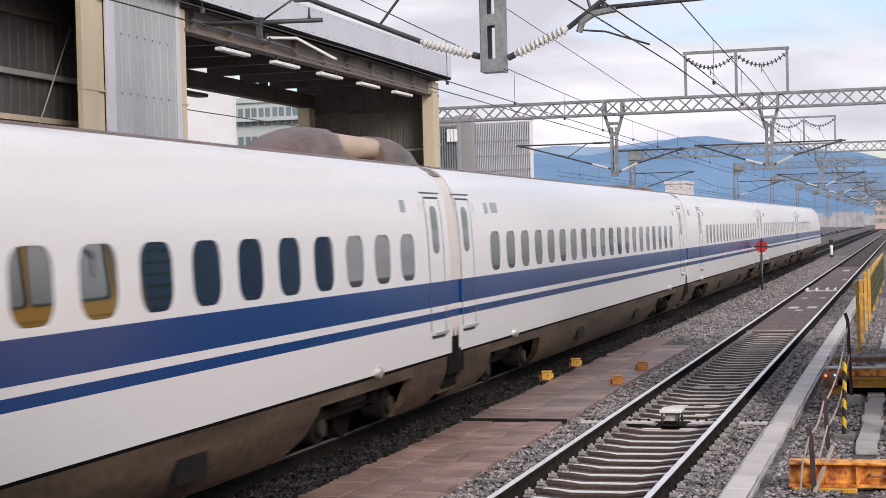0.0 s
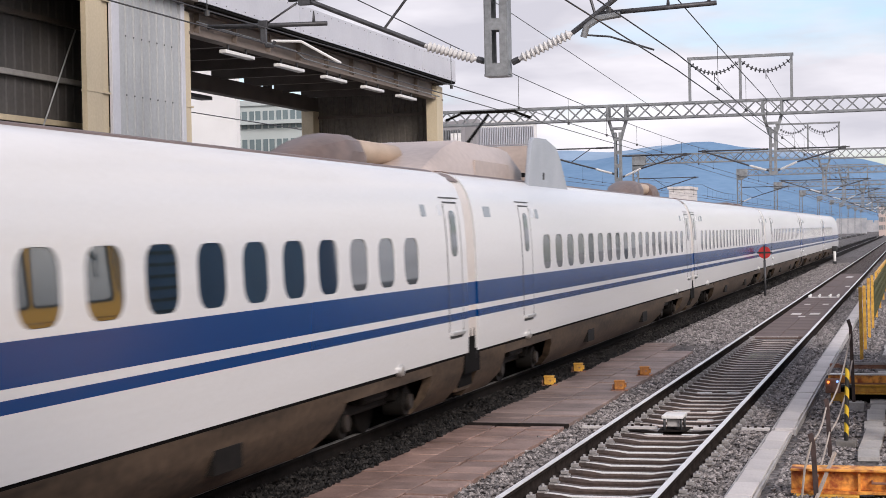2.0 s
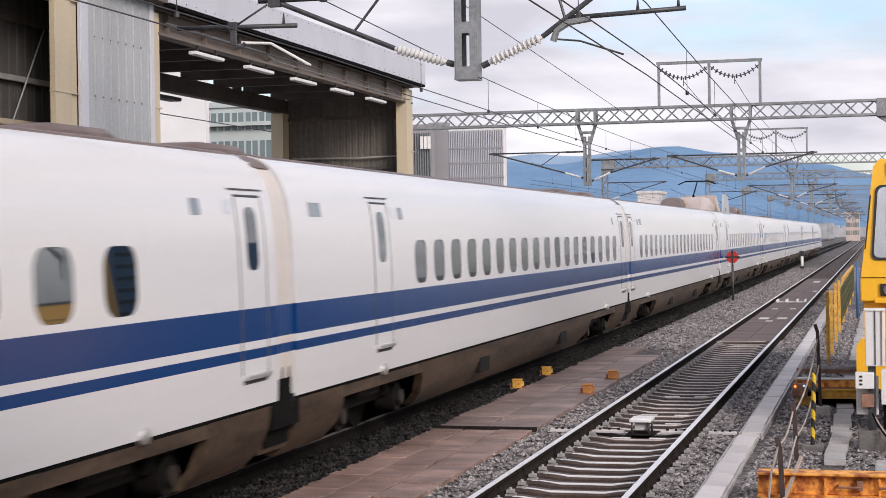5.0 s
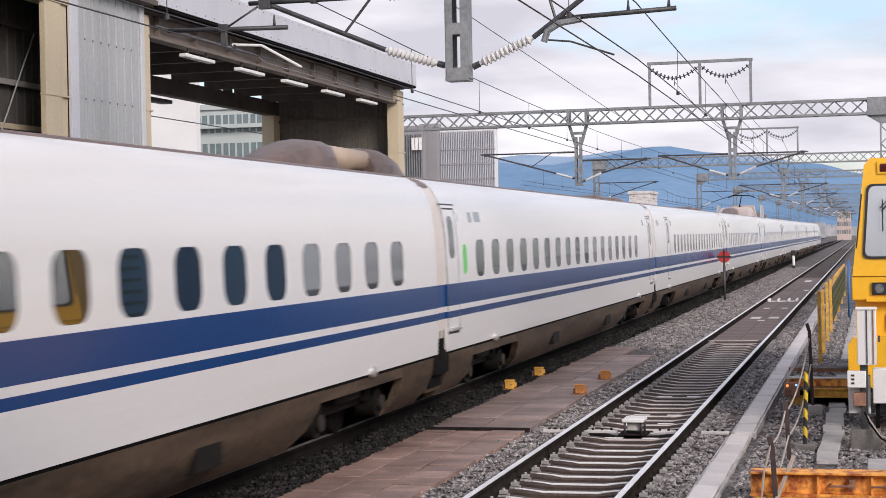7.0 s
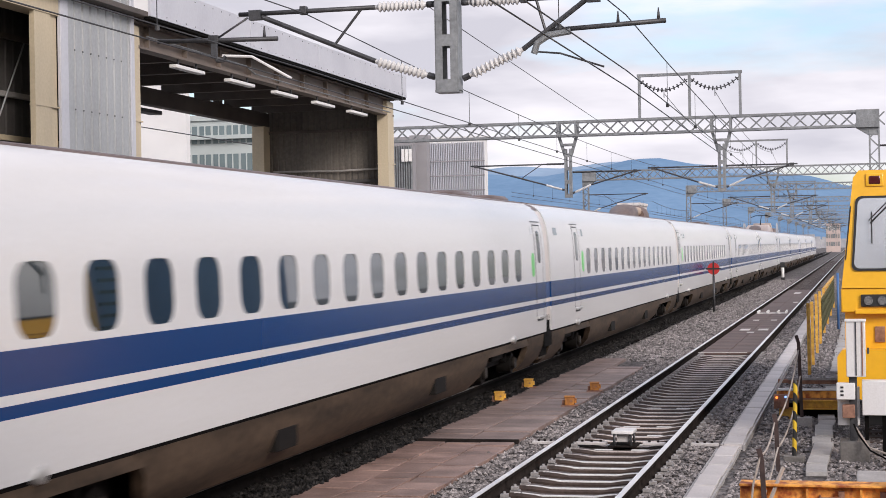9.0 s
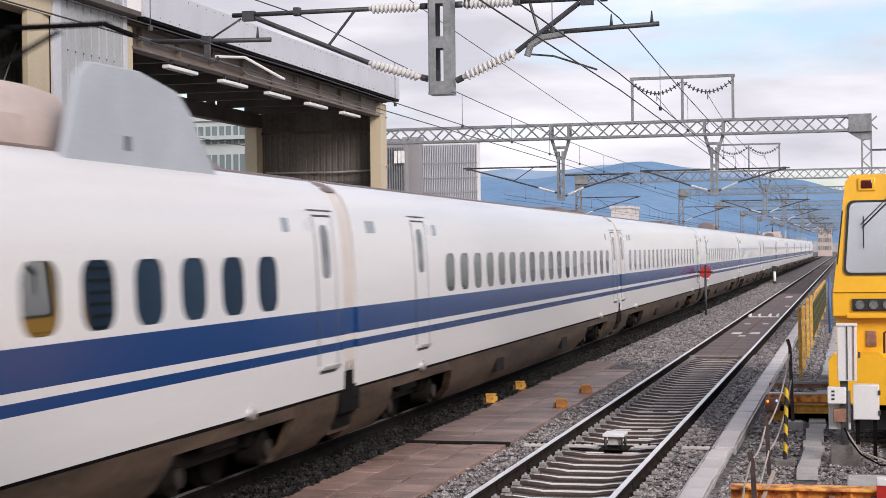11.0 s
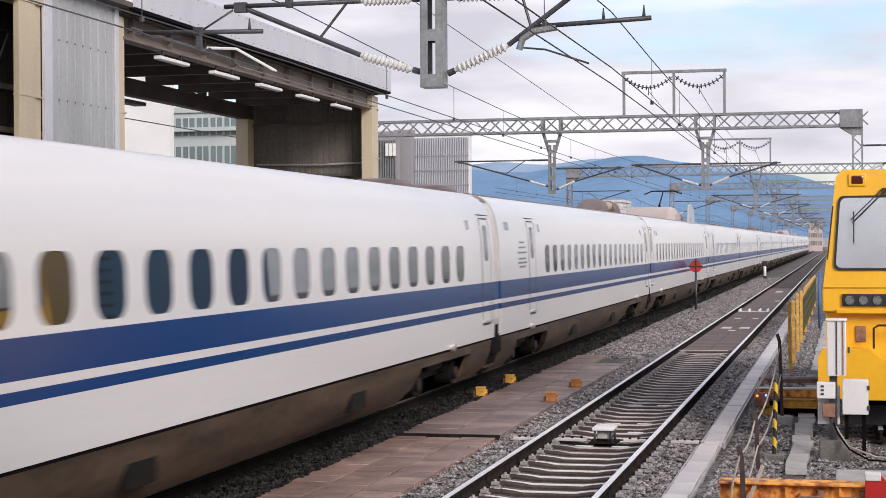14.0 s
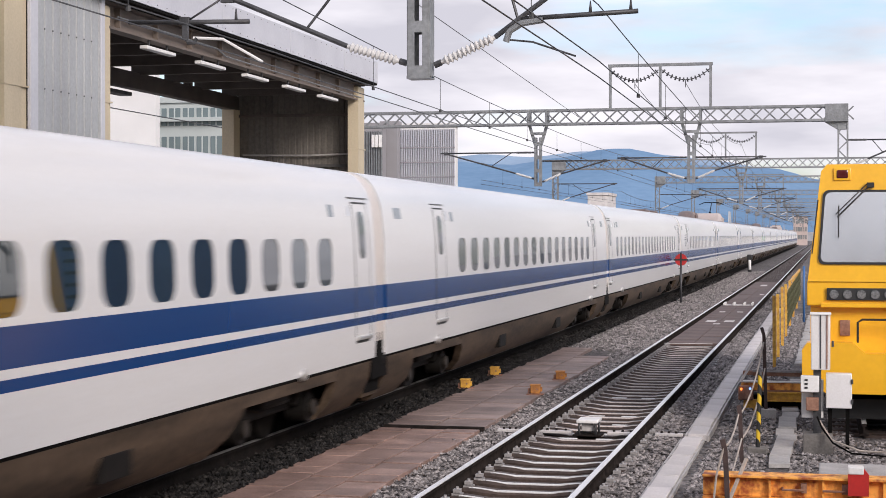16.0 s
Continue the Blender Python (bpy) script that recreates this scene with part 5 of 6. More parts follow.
def beams():
    b = thing("orange_beam", "rust-streaked orange steel beam lying across the siding end", "steel beam", m=pose(0, 17.7, 0))
    part("web", abox(-1.25, 2.6, -0.06, 0.06, -0.16, 0.05, bev=0.008), M_ORANGE, b)
    part("flange", abox(-1.25, 2.6, -0.16, 0.16, 0.045, 0.07, bev=0.006), M_ORANGE, b)
    part("flange", abox(-1.25, 2.6, -0.16, 0.10, -0.19, -0.16, bev=0.006), M_ORANGE, b)
    for x in (-0.98, -0.55, 0.0, 0.62, 1.3):
        part("stiffener", abox(x - 0.012, x + 0.012, -0.12, -0.06, -0.16, 0.045), M_ORANGE, b)
    bm = bmesh.new()
    for x in (-0.42, 0.0, ):
        wire(bm, [(x, -0.06, -0.06), (x, -0.14, -0.07), (x + 0.22, -0.14, -0.07), (x + 0.22, -0.06, -0.06)], 0.014, 6)
        box(bm, x + 0.19, x + 0.25, -0.13, -0.06, -0.1, 0.0)
    part("handle", bm, M_RUST, b)
    part("foot_block", abox(-1.22, -0.55, -0.22, 0.10, -0.42, -0.19, bev=0.01), M_YBOX, b)
    part("lower_rail", abox(-0.2, 2.6, -0.30, -0.20, -0.30, -0.22, bev=0.006), M_YBOX, b)
    r = thing("red_stop_block", "red-painted block with a white top plate on the orange beam", "stop block", m=pose(0, 17.55, 0))
    pts = [(0.25, -0.10), (0.46, -0.10), (0.46, 0.12), (0.41, 0.18), (0.30, 0.18), (0.25, 0.13)]
    part("block", prism(bmesh.new(), pts, "y", -0.06, 0.05), M_RED, r)
    part("top_plate", abox(0.25, 0.41, -0.07, 0.12, 0.125, 0.20, bev=0.01), M_WHITE, r)
    d = thing("concrete_step", "low grey concrete plinth behind the orange beam with worn yellow paint", "plinth", m=pose(0, 18.6, 0))
    part("slab", abox(-0.05, 2.6, 0, 1.1, -0.35, -0.06, bev=0.02), M_CONC, d)
    for x in (0.3, 1.0):
        part("paint_mark", abox(x, x + 0.08, 0.1, 0.9, -0.06, -0.056), M_YBOX, d)
    s = thing("rail_stack", "stacked rusty rails with a yellow-painted side lying across", "rail stack", m=pose(0, 27.0, 0))
    part("top_channel", abox(-1.12, -0.34, 0.2, 0.36, 0.31, 0.40, bev=0.006), M_RUST, s)
    part("channel_lip", abox(-1.13, -0.34, 0.17, 0.2, 0.375, 0.415), M_CLIP, s, "pale lip along the channel")
    part("rail", abox(-1.30, -0.34, -0.04, 0.06, 0.105, 0.225, bev=0.01), M_ORANGE, s)
    part("rail_head", abox(-1.32, -0.34, -0.07, 0.09, 0.225, 0.25, bev=0.006), M_WHITE, s, "pale top of the rail")
    part("rail_foot", abox(-1.30, -0.34, -0.08, 0.1, 0.085, 0.105), M_RUST, s)
    part("yellow_beam", abox(-0.92, -0.34, -0.10, 0.0, -0.05, 0.08, bev=0.01), M_YBOX, s, "stained yellow beam")
    part("beam_flange", abox(-0.93, -0.34, -0.15, 0.02, 0.06, 0.082, bev=0.004), M_YBOX, s)
    part("beam_flange", abox(-0.93, -0.34, -0.15, 0.02, -0.07, -0.05, bev=0.004), M_YBOX, s)
    part("foot_block", abox(-1.26, -1.0, -0.12, 0.1, -0.32, -0.05, bev=0.01), M_YBOX, s)
    part("support", abox(-1.2, -0.36, 0.05, 0.5, -0.35, 0.02), M_UNDER, s)
    part("rail_end", abox(-1.30, -0.36, 0.5, 0.64, 0.30, 0.36), M_RUST, s)
    part("prop", bar(bmesh.new(), (-1.30, -0.05, 0.25), (-1.12, -0.05, 0.55), 0.04), M_TROUGH, s)
    w = thing("warning_flasher", "small warning lamp unit glowing amber and blue on the rail end", "warning lamp", m=pose(0, 26.9, 0))
    part("body", abox(-1.34, -1.10, -0.12, 0.0, -0.05, 0.18, bev=0.02), M_RUST, w)
    part("lens", tube(bmesh.new(), (-1.29, -0.15, 0.13), (-1.29, -0.11, 0.13), 0.02, 10), M_AMBER, w, "lit amber lens")
    part("lens", tube(bmesh.new(), (-1.15, -0.15, 0.14), (-1.15, -0.11, 0.14), 0.018, 10), M_BLUELED, w, "lit blue lens")


# ---------------------------------------------------------------- the train
SIDE_PROFILE = [(0.90, 1.678), (1.10, 1.686), (1.35, 1.690), (1.60, 1.690), (1.95, 1.687), (2.20, 1.681), (2.45, 1.671), (2.66, 1.658), (2.86, 1.638), (3.05, 1.603), (3.20, 1.552), (3.32, 1.485),
                (3.41, 1.40), (3.475, 1.29), (3.515, 1.15), (3.54, 0.9), (3.56, 0.5), (3.565, 0.0)]


def half(z):
    return float(np.interp(z, [p[0] for p in SIDE_PROFILE], [p[1] for p in SIDE_PROFILE]))


WZ0, WZ1, WW = 1.97, 2.565, 0.66      # passenger window
BZ0, BZ1 = 1.95, 2.60                  # the band that holds the windows


def ring(w, z0, z1, r, n=5):
    c, out = (z0 + z1) / 2, []
    for cy, cz, a0 in ((w / 2 - r, z1 - r, 0), (-w / 2 + r, z1 - r, 90), (-w / 2 + r, z0 + r, 180), (w / 2 - r, z0 + r, 270)):
        for k in range(n):
            a = radians(a0 + 90 * k / (n - 1))
            out.append((cy + r * math.cos(a), cz + r * math.sin(a)))
    return out


def window_cell(bm, y0, y1, yc):
    """One stretch of the window band with a rounded hole and its reveal."""
    inner = ring(WW, WZ0, WZ1, 0.19)
    n = len(inner)
    outer = []
    for i, (a, z) in enumerate(inner):
        q, k = divmod(i, 5)
        ycor, zcor = ((y1, BZ1), (y0, BZ1), (y0, BZ0), (y1, BZ0))[q]
        if k == 2:
            outer.append((ycor, zcor))
        elif (k < 2) == (q % 2 == 0):
            outer.append((ycor, z))
        else:
            outer.append((yc + a, zcor))
    vi = [bm.verts.new((half(z), yc + a, z)) for a, z in inner]
    vd = [bm.verts.new((half(z) - 0.022, yc + a * 0.985, z)) for a, z in inner]
    vo = [bm.verts.new((half(z), a, z)) for a, z in outer]
    for i in range(n):
        j = (i + 1) % n
        bm.faces.new((vi[i], vi[j], vo[j], vo[i]))
        bm.faces.new((vd[i], vd[j], vi[j], vi[i]))


def body_mesh(wins, y0, y1, nose=0):
    """A car body; wins: the places of its windows along the side. nose: +1 ahead, -1 behind."""
    bm = bmesh.new()
    zs = [p for p in SIDE_PROFILE]
    low = [p for p in zs if p[0] <= BZ0 + 0.001]
    high = [(BZ1, half(BZ1))] + [p for p in zs if p[0] > BZ1 + 0.01]
    ends = [y0, y1]
    cells = []
    if wins:
        mids = [(a + b) / 2 for a, b in zip(wins, wins[1:])]
        mids = [2 * wins[0] - mids[0]] + mids + [2 * wins[-1] - mids[-1]]
        cells = list(zip(mids, mids[1:], wins))
        ends = [y0, cells[0][0], cells[-1][1], y1]
    ys = sorted(set([y0, y1] + [c[0] for c in cells] + [c[1] for c in cells]))

    def strip(prof, side):
        for (za, xa), (zb, xb) in zip(prof, prof[1:]):
            for a, b in zip(ys, ys[1:]):
                bm.faces.new([bm.verts.new(v) for v in ((side * xa, a, za), (side * xa, b, za), (side * xb, b, zb), (side * xb, a, zb))])
    strip(low, 1)
    strip(high, 1)
    strip(zs, -1)
    for a, b in zip(ends, ends[1:]):
        if cells and abs(a - cells[0][0]) < 1e-6:
            continue
        band = [(BZ0, half(BZ0)), (2.2, half(2.2)), (2.45, half(2.45)), (BZ1, half(BZ1))]
        for (za, xa), (zb, xb) in zip(band, band[1:]):
            bm.faces.new([bm.verts.new(v) for v in ((xa, a, za), (xa, b, za), (xb, b, zb), (xb, a, zb))])
    for c in cells:
        window_cell(bm, *c)
    for y in (y0, y1):
        outl = [(x, y, z) for z, x in zs] + [(-x, y, z) for z, x in reversed(zs[:-1])]
        bm.faces.new([bm.verts.new(v) for v in outl])
    if nose:
        # long drooping nose
        yb, tip = (y1, y1 + 10.4) if nose > 0 else (y0, y0 - 10.4)
        rings = []
        for u, hh, ww in ((0, 1, 1), (0.15, 0.97, 1), (0.3, 0.86, 0.99), (0.45, 0.70, 0.97), (0.6, 0.55, 0.93), (0.75, 0.44, 0.85), (0.9, 0.32, 0.66), (1.0, 0.16, 0.35)):
            y = yb + (tip - yb) * u
            rings.append([bm.verts.new((s * x * ww, y, 0.9 + (z - 0.9) * hh)) for s, seq in ((1, zs), (-1, zs[:-1][::-1])) for z, x in seq])
        for a, b in zip(rings, rings[1:]):
            for i in range(len(a) - 1):
                bm.faces.new((a[i], a[i + 1], b[i + 1], b[i]))
        bm.faces.new(rings[-1])
    bmesh.ops.remove_doubles(bm, verts=bm.verts, dist=0.0005)
    bmesh.ops.recalc_face_normals(bm, faces=bm.faces)
    return finish(bm, "car_body", M_PAINT)


def pane_mesh(name, w, z0, z1, r, out, material, lean=None):
    """A rounded pane that follows the curve of the side, or a flat one that leans."""
    bm = bmesh.new()
    zz = sorted({z0 + r * (1 - math.cos(radians(15 * i))) for i in range(7)} | {z1 - r * (1 - math.cos(radians(15 * i))) for i in range(7)} | {z0 + (z1 - z0) * i / 8 for i in range(2, 7)})
    rows = []
    for z in zz:
        e = max(0.0, z0 + r - z, z - z1 + r)
        h = w / 2 - r + math.sqrt(max(r * r - e * e, 0.0))
        x = (half(z) if lean is None else half((z0 + z1) / 2) - lean * (z - (z0 + z1) / 2)) + out
        rows.append([bm.verts.new((x, s * h, z)) for s in (-1, 1)] + [bm.verts.new((x - 0.015, s * h, z)) for s in (1, -1)])
    for a, b in zip(rows, rows[1:]):
        for k in (0, 1, 3):
            bm.faces.new((a[k], a[(k + 1) % 4], b[(k + 1) % 4], b[k]))
    bm.faces.new(rows[0][::-1])
    bm.faces.new(rows[-1])
    bmesh.ops.recalc_face_normals(bm, faces=bm.faces)
    return finish(bm, name, material)


def band_mesh(name, y0, y1, z0, z1, out, material, n=8):
    """A curved sheet lying on the side wall."""
    bm = bmesh.new()
    zz = [z0 + (z1 - z0) * i / n for i in range(n + 1)]
    o = [[bm.verts.new((half(z) + out, y, z)) for z in zz] for y in (y0, y1)]
    i_ = [[bm.verts.new((half(z) + out - 0.02, y, z)) for z in zz] for y in (y0, y1)]
    for k in range(n):
        bm.faces.new((o[0][k], o[1][k], o[1][k + 1], o[0][k + 1]))
        for s in (0, 1):
            bm.faces.new((o[s][k], o[s][k + 1], i_[s][k + 1], i_[s][k]))
    bm.faces.new((o[0][-1], o[1][-1], i_[1][-1], i_[0][-1]))
    bm.faces.new((o[0][0], i_[0][0], i_[1][0], o[1][0]))
    bmesh.ops.recalc_face_normals(bm, faces=bm.faces)
    return finish(bm, name, material)


ME = {}


def train_meshes():
    ME["window"] = pane_mesh("window", WW - 0.01, WZ0 + 0.004, WZ1 - 0.004, 0.188, -0.012, M_GLASS, lean=0.045)
    ME["door"] = band_mesh("door", -0.36, 0.36, 1.27, 3.04, 0.004, M_PAINT)
    ME["seal_side"] = band_mesh("door_seal", -0.009, 0.009, 1.25, 3.02, 0.007, M_DOORLINE)
    ME["seal_top"] = band_mesh("door_seal", -0.36, 0.36, 3.03, 3.055, 0.007, M_GROOVE, 1)
    ME["door_window"] = pane_mesh("door_window", 0.29, 2.29, 2.93, 0.11, 0.012, M_GLASS)
    ME["gutter"] = band_mesh("rain_gutter", -0.46, 0.46, 3.105, 3.118, 0.016, M_DOORLINE, 1)
    # Flush dark strip that paints the shade below the step.
    ME["step_shade"] = finish(abox(1.63, 1.688, -0.32, 0.32, 1.150, 1.193), "step_recess", M_GROOVE)
    ME["step"] = finish(abox(1.66, 1.74, -0.34, 0.34, 1.195, 1.245, bev=0.01), "door_step", M_SILVER)
    ME["small_window"] = pane_mesh("small_window", 0.22, 2.84, 3.00, 0.03, 0.004, M_DISPLAY)
    ME["plate"] = band_mesh("marking_plate", -0.11, 0.11, 2.86, 3.00, 0.004, M_MARK, 2)
    ME["display"] = band_mesh("display_panel", -0.20, 0.20, 2.85, 3.01, 0.005, M_DISPLAY, 2)
    ME["emblem"] = pane_mesh("green_emblem", 0.26, 2.03, 2.50, 0.12, 0.006, M_GREEN)
    bm = bmesh.new()
    for k, (w, z) in enumerate(((0.50, 2.62), (0.7, 2.52), (0.9, 2.42), (0.74, 2.30), (0.9, 2.22), (0.62, 2.14))):
        box(bm, half(z) + 0.001, half(z) + 0.006, -w / 2, w / 2, z - 0.018, z + 0.018)
    ME["logo"] = finish(bm, "grey_mark", M_DISPLAY)
    # bellows between two cars, flush with the body
    bm = bmesh.new()
    prof = [(z, x - 0.015) for z, x in SIDE_PROFILE if z >= 1.05]
    prof = [(1.12, half(1.12) - 0.015)] + prof[1:]
    outl = [(x, z) for z, x in prof] + [(-x, z) for z, x in reversed(prof[:-1])]
    n = 6
    rings = [[bm.verts.new((x * (1 - (0.006 if i % 2 else 0)), -0.30 + 0.6 * i / n, z)) for x, z in outl] for i in range(n + 1)]
    for a, b in zip(rings, rings[1:]):
        for i in range(len(a) - 1):
            bm.faces.new((a[i], b[i], b[i + 1], a[i + 1]))
    bmesh.ops.recalc_face_normals(bm, faces=bm.faces)
    ME["hood"] = finish(bm, "gangway_hood", M_HOOD)
    ME["hood_cap"] = band_mesh("hood_cap", -0.26, 0.26, 3.36, 3.505, 0.004, M_BROWN, 4)
    # Solid near-black block in the open gap; stands for the shade there.
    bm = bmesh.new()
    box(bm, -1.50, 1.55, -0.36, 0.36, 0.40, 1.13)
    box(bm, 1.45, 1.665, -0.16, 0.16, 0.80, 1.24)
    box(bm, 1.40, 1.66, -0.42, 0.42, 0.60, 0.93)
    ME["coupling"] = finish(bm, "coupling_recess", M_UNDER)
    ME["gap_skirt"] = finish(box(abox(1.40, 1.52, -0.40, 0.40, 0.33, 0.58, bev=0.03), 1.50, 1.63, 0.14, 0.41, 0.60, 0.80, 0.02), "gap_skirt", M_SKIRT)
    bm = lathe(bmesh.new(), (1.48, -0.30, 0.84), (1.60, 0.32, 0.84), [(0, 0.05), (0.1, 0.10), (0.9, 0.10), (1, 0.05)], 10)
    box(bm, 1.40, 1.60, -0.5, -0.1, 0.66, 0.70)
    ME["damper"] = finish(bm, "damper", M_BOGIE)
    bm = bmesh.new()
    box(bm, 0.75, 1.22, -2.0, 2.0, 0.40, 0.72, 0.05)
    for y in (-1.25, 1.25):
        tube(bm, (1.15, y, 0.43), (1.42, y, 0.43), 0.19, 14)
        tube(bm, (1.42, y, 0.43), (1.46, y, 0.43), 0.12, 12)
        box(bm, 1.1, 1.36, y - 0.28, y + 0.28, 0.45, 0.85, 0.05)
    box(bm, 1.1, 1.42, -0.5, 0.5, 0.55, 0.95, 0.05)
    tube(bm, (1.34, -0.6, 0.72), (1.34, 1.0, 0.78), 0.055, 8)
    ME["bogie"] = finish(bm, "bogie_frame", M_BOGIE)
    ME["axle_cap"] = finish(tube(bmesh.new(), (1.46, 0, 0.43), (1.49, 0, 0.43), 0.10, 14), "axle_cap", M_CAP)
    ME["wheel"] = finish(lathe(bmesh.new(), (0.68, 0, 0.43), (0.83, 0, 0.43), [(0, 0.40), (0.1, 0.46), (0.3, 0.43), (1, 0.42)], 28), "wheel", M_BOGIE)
    ME["jack_cap"] = finish(lathe(bmesh.new(), (1.55, 0, 0.93), (1.73, 0, 0.92), [(0, 0.075), (0.7, 0.08), (0.92, 0.07), (1, 0.04)], 14), "jack_cap", M_SILVER)
    # skirt with slanting cut-outs over the bogies
    def skirt(y0, y1, s0, s1):
        pts = [(y0, 0.86), (y1, 0.86), (y1 - s1, 0.22), (y0 + s0, 0.22)]
        bm = bmesh.new()
        rows = []
        for x, z in ((1.655, 0.86), (1.632, 0.64), (1.54, 0.42), (1.34, 0.21)):
            u = (0.86 - z) / 0.66
            rows.append([bm.verts.new((x, y0 + s0 * u, z)), bm.verts.new((x, y1 - s1 * u, z))])
        back = [[bm.verts.new((v.co.x - 0.12, v.co.y, v.co.z)) for v in r] for r in rows]
        for a, b in zip(rows, rows[1:]):
            bm.faces.new((a[0], a[1], b[1], b[0]))
        for a, b in zip(back, back[1:]):
            bm.faces.new((a[0], b[0], b[1], a[1]))
        for s in (0, 1):
            for i in range(3):
                bm.faces.new((rows[i][s], rows[i + 1][s], back[i + 1][s], back[i][s]))
        bm.faces.new((rows[0][0], rows[0][1], back[0][1], back[0][0]))
        bm.faces.new((rows[-1][0], rows[-1][1], back[-1][1], back[-1][0]))
        bmesh.ops.recalc_face_normals(bm, faces=bm.faces)
        return finish(bm, "skirt", M_SKIRT)
    ME["skirt_mid"] = skirt(5.35, 19.65, 0.6, 0.6)
    ME["skirt_end"] = skirt(0.42, 2.05, 0.05, 0.0)
    ME["skirt_end_f"] = skirt(22.95, 24.58, 0.0, 0.05)
    ME["bogie_valance"] = finish(abox(1.50, 1.645, -1.75, 1.75, 0.72, 0.86), "bogie_valance", M_SKIRT)
    ME["vent"] = finish(abox(1.50, 1.640, -0.33, 0.33, 0.42, 0.66, bev=0.01), "skirt_vent", M_BOGIE)
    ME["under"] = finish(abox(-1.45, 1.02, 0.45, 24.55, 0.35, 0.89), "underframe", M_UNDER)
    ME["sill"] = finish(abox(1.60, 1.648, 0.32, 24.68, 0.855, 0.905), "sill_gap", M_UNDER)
    # roof covers
    bm = prism(bmesh.new(), [(1.23, 3.492), (1.215, 3.512), (1.13, 3.535), (0.9, 3.560), (0.5, 3.580), (-0.5, 3.580), (-1.13, 3.535), (-1.23, 3.492)], "y", 0.45, 24.55)
    ME["roof_strip"] = finish(bm, "roof_strip", M_BROWN)
    bm = bmesh.new()
    for u0, u1 in ((0, 1),):
        secs = [(-3.5, 0.12, 0.04), (-3.0, 0.30, 0.18), (-2.4, 0.40, 0.34), (-1.7, 0.46, 0.46), (-1.15, 0.46, 0.47), (-0.9, 0.40, 0.36)]
        rings = [[bm.verts.new((s * w, y, 3.56 + h * k)) for s, k in ((1, 0), (1, 0.45), (0.85, 0.78), (0.5, 0.97), (0, 1.02), (-0.5, 0.97), (-0.85, 0.78), (-1, 0.45), (-1, 0))] for y, w, h in secs]
        for a, b in zip(rings, rings[1:]):
            for i in range(8):
                bm.faces.new((a[i], a[i + 1], b[i + 1], b[i]))
        bm.faces.new(rings[-1])
        bm.faces.new(rings[0][::-1])
    bmesh.ops.recalc_face_normals(bm, faces=bm.faces)
    ME["cable_cover"] = finish(bm, "cable_cover", M_BROWN)
    bm = bmesh.new()
    secs = [(-2.95, 0.20, 0.03), (-2.85, 0.34, 0.12), (-2.6, 0.42, 0.165), (-1.70, 0.42, 0.17), (-1.45, 0.36, 0.13), (-1.35, 0.22, 0.03)]
    rings = [[bm.verts.new((s * w + 0.1, y, 3.56 + h * k)) for s, k in ((1, 0), (0.97, 0.55), (0.8, 0.9), (0.5, 1), (-0.5, 1), (-0.8, 0.9), (-0.97, 0.55), (-1, 0))] for y, w, h in secs]
    for a, b in zip(rings, rings[1:]):
        for i in range(7):
            bm.faces.new((a[i], a[i + 1], b[i + 1], b[i]))
    bm.faces.new(rings[-1])
    bm.faces.new(rings[0][::-1])
    bmesh.ops.recalc_face_normals(bm, faces=bm.faces)
    ME["low_cover"] = finish(bm, "low_roof_cover", M_BROWN)
    ME["cable"] = finish(tube(bmesh.new(), (0.15, -1.1, 3.83), (0.15, 1.1, 3.83), 0.16, 14), "bridging_cable", M_CABLE)
    # pantograph gear: broad wedge, side shields, lower wedge ahead, arm
    bm = bmesh.new()
    secs = [(-7.7, 1.02, 0.10, 0.9), (-6.2, 1.05, 0.50, 0.80), (-5.1, 1.05, 0.69, 0.74), (-2.0, 1.02, 0.70, 0.72), (-1.35, 1.0, 0.66, 0.72), (-1.30, 0.92, 0.56, 0.7)]
    rings = [[bm.verts.new((s * w, y, 3.42 + h * k)) for s, k in ((1, 0), (0.97, 0.45), (tp, 1), (-tp, 1), (-0.97, 0.45), (-1, 0))] for y, w, h, tp in secs]
    for a, b in zip(rings, rings[1:]):
        for i in range(5):
            bm.faces.new((a[i], a[i + 1], b[i + 1], b[i]))
    bm.faces.new(rings[-1])
    bm.faces.new(rings[0][::-1])
    bmesh.ops.recalc_face_normals(bm, faces=bm.faces)
    ME["wedge"] = finish(bm, "wind_cover", M_COVER)
    ME["wedge_panel"] = finish(abox(1.015, 1.045, -4.9, -2.6, 3.44, 3.80, bev=0.008), "access_panel", M_COVER)
    bm = bmesh.new()
    out = [(-2.55, 3.36), (-2.22, 4.16), (-2.0, 4.30), (-0.95, 4.32), (-0.05, 4.20), (0.25, 4.02), (1.0, 3.36)]
    prism(bm, out, "x", 1.30, 1.37)
    bmesh.ops.bevel(bm, geom=list(bm.edges), offset=0.012, segments=1, affect="EDGES")
    ME["shield"] = finish(bm, "side_shield", M_SHIELD)
    ME["shield_slot"] = finish(abox(1.365, 1.38, -1.3, -1.2, 3.56, 3.69), "shield_slot", M_GROOVE)
    for key, secs in (("front_wedge", [(1.2, 0.75, 0.42), (1.9, 0.85, 0.40), (3.4, 0.6, 0.16), (4.2, 0.3, 0.05)]),
                      ("tall_wedge", [(0.9, 0.88, 0.86), (1.5, 0.90, 0.86), (2.5, 0.86, 0.55), (4.0, 0.70, 0.10)])):
        bm = bmesh.new()
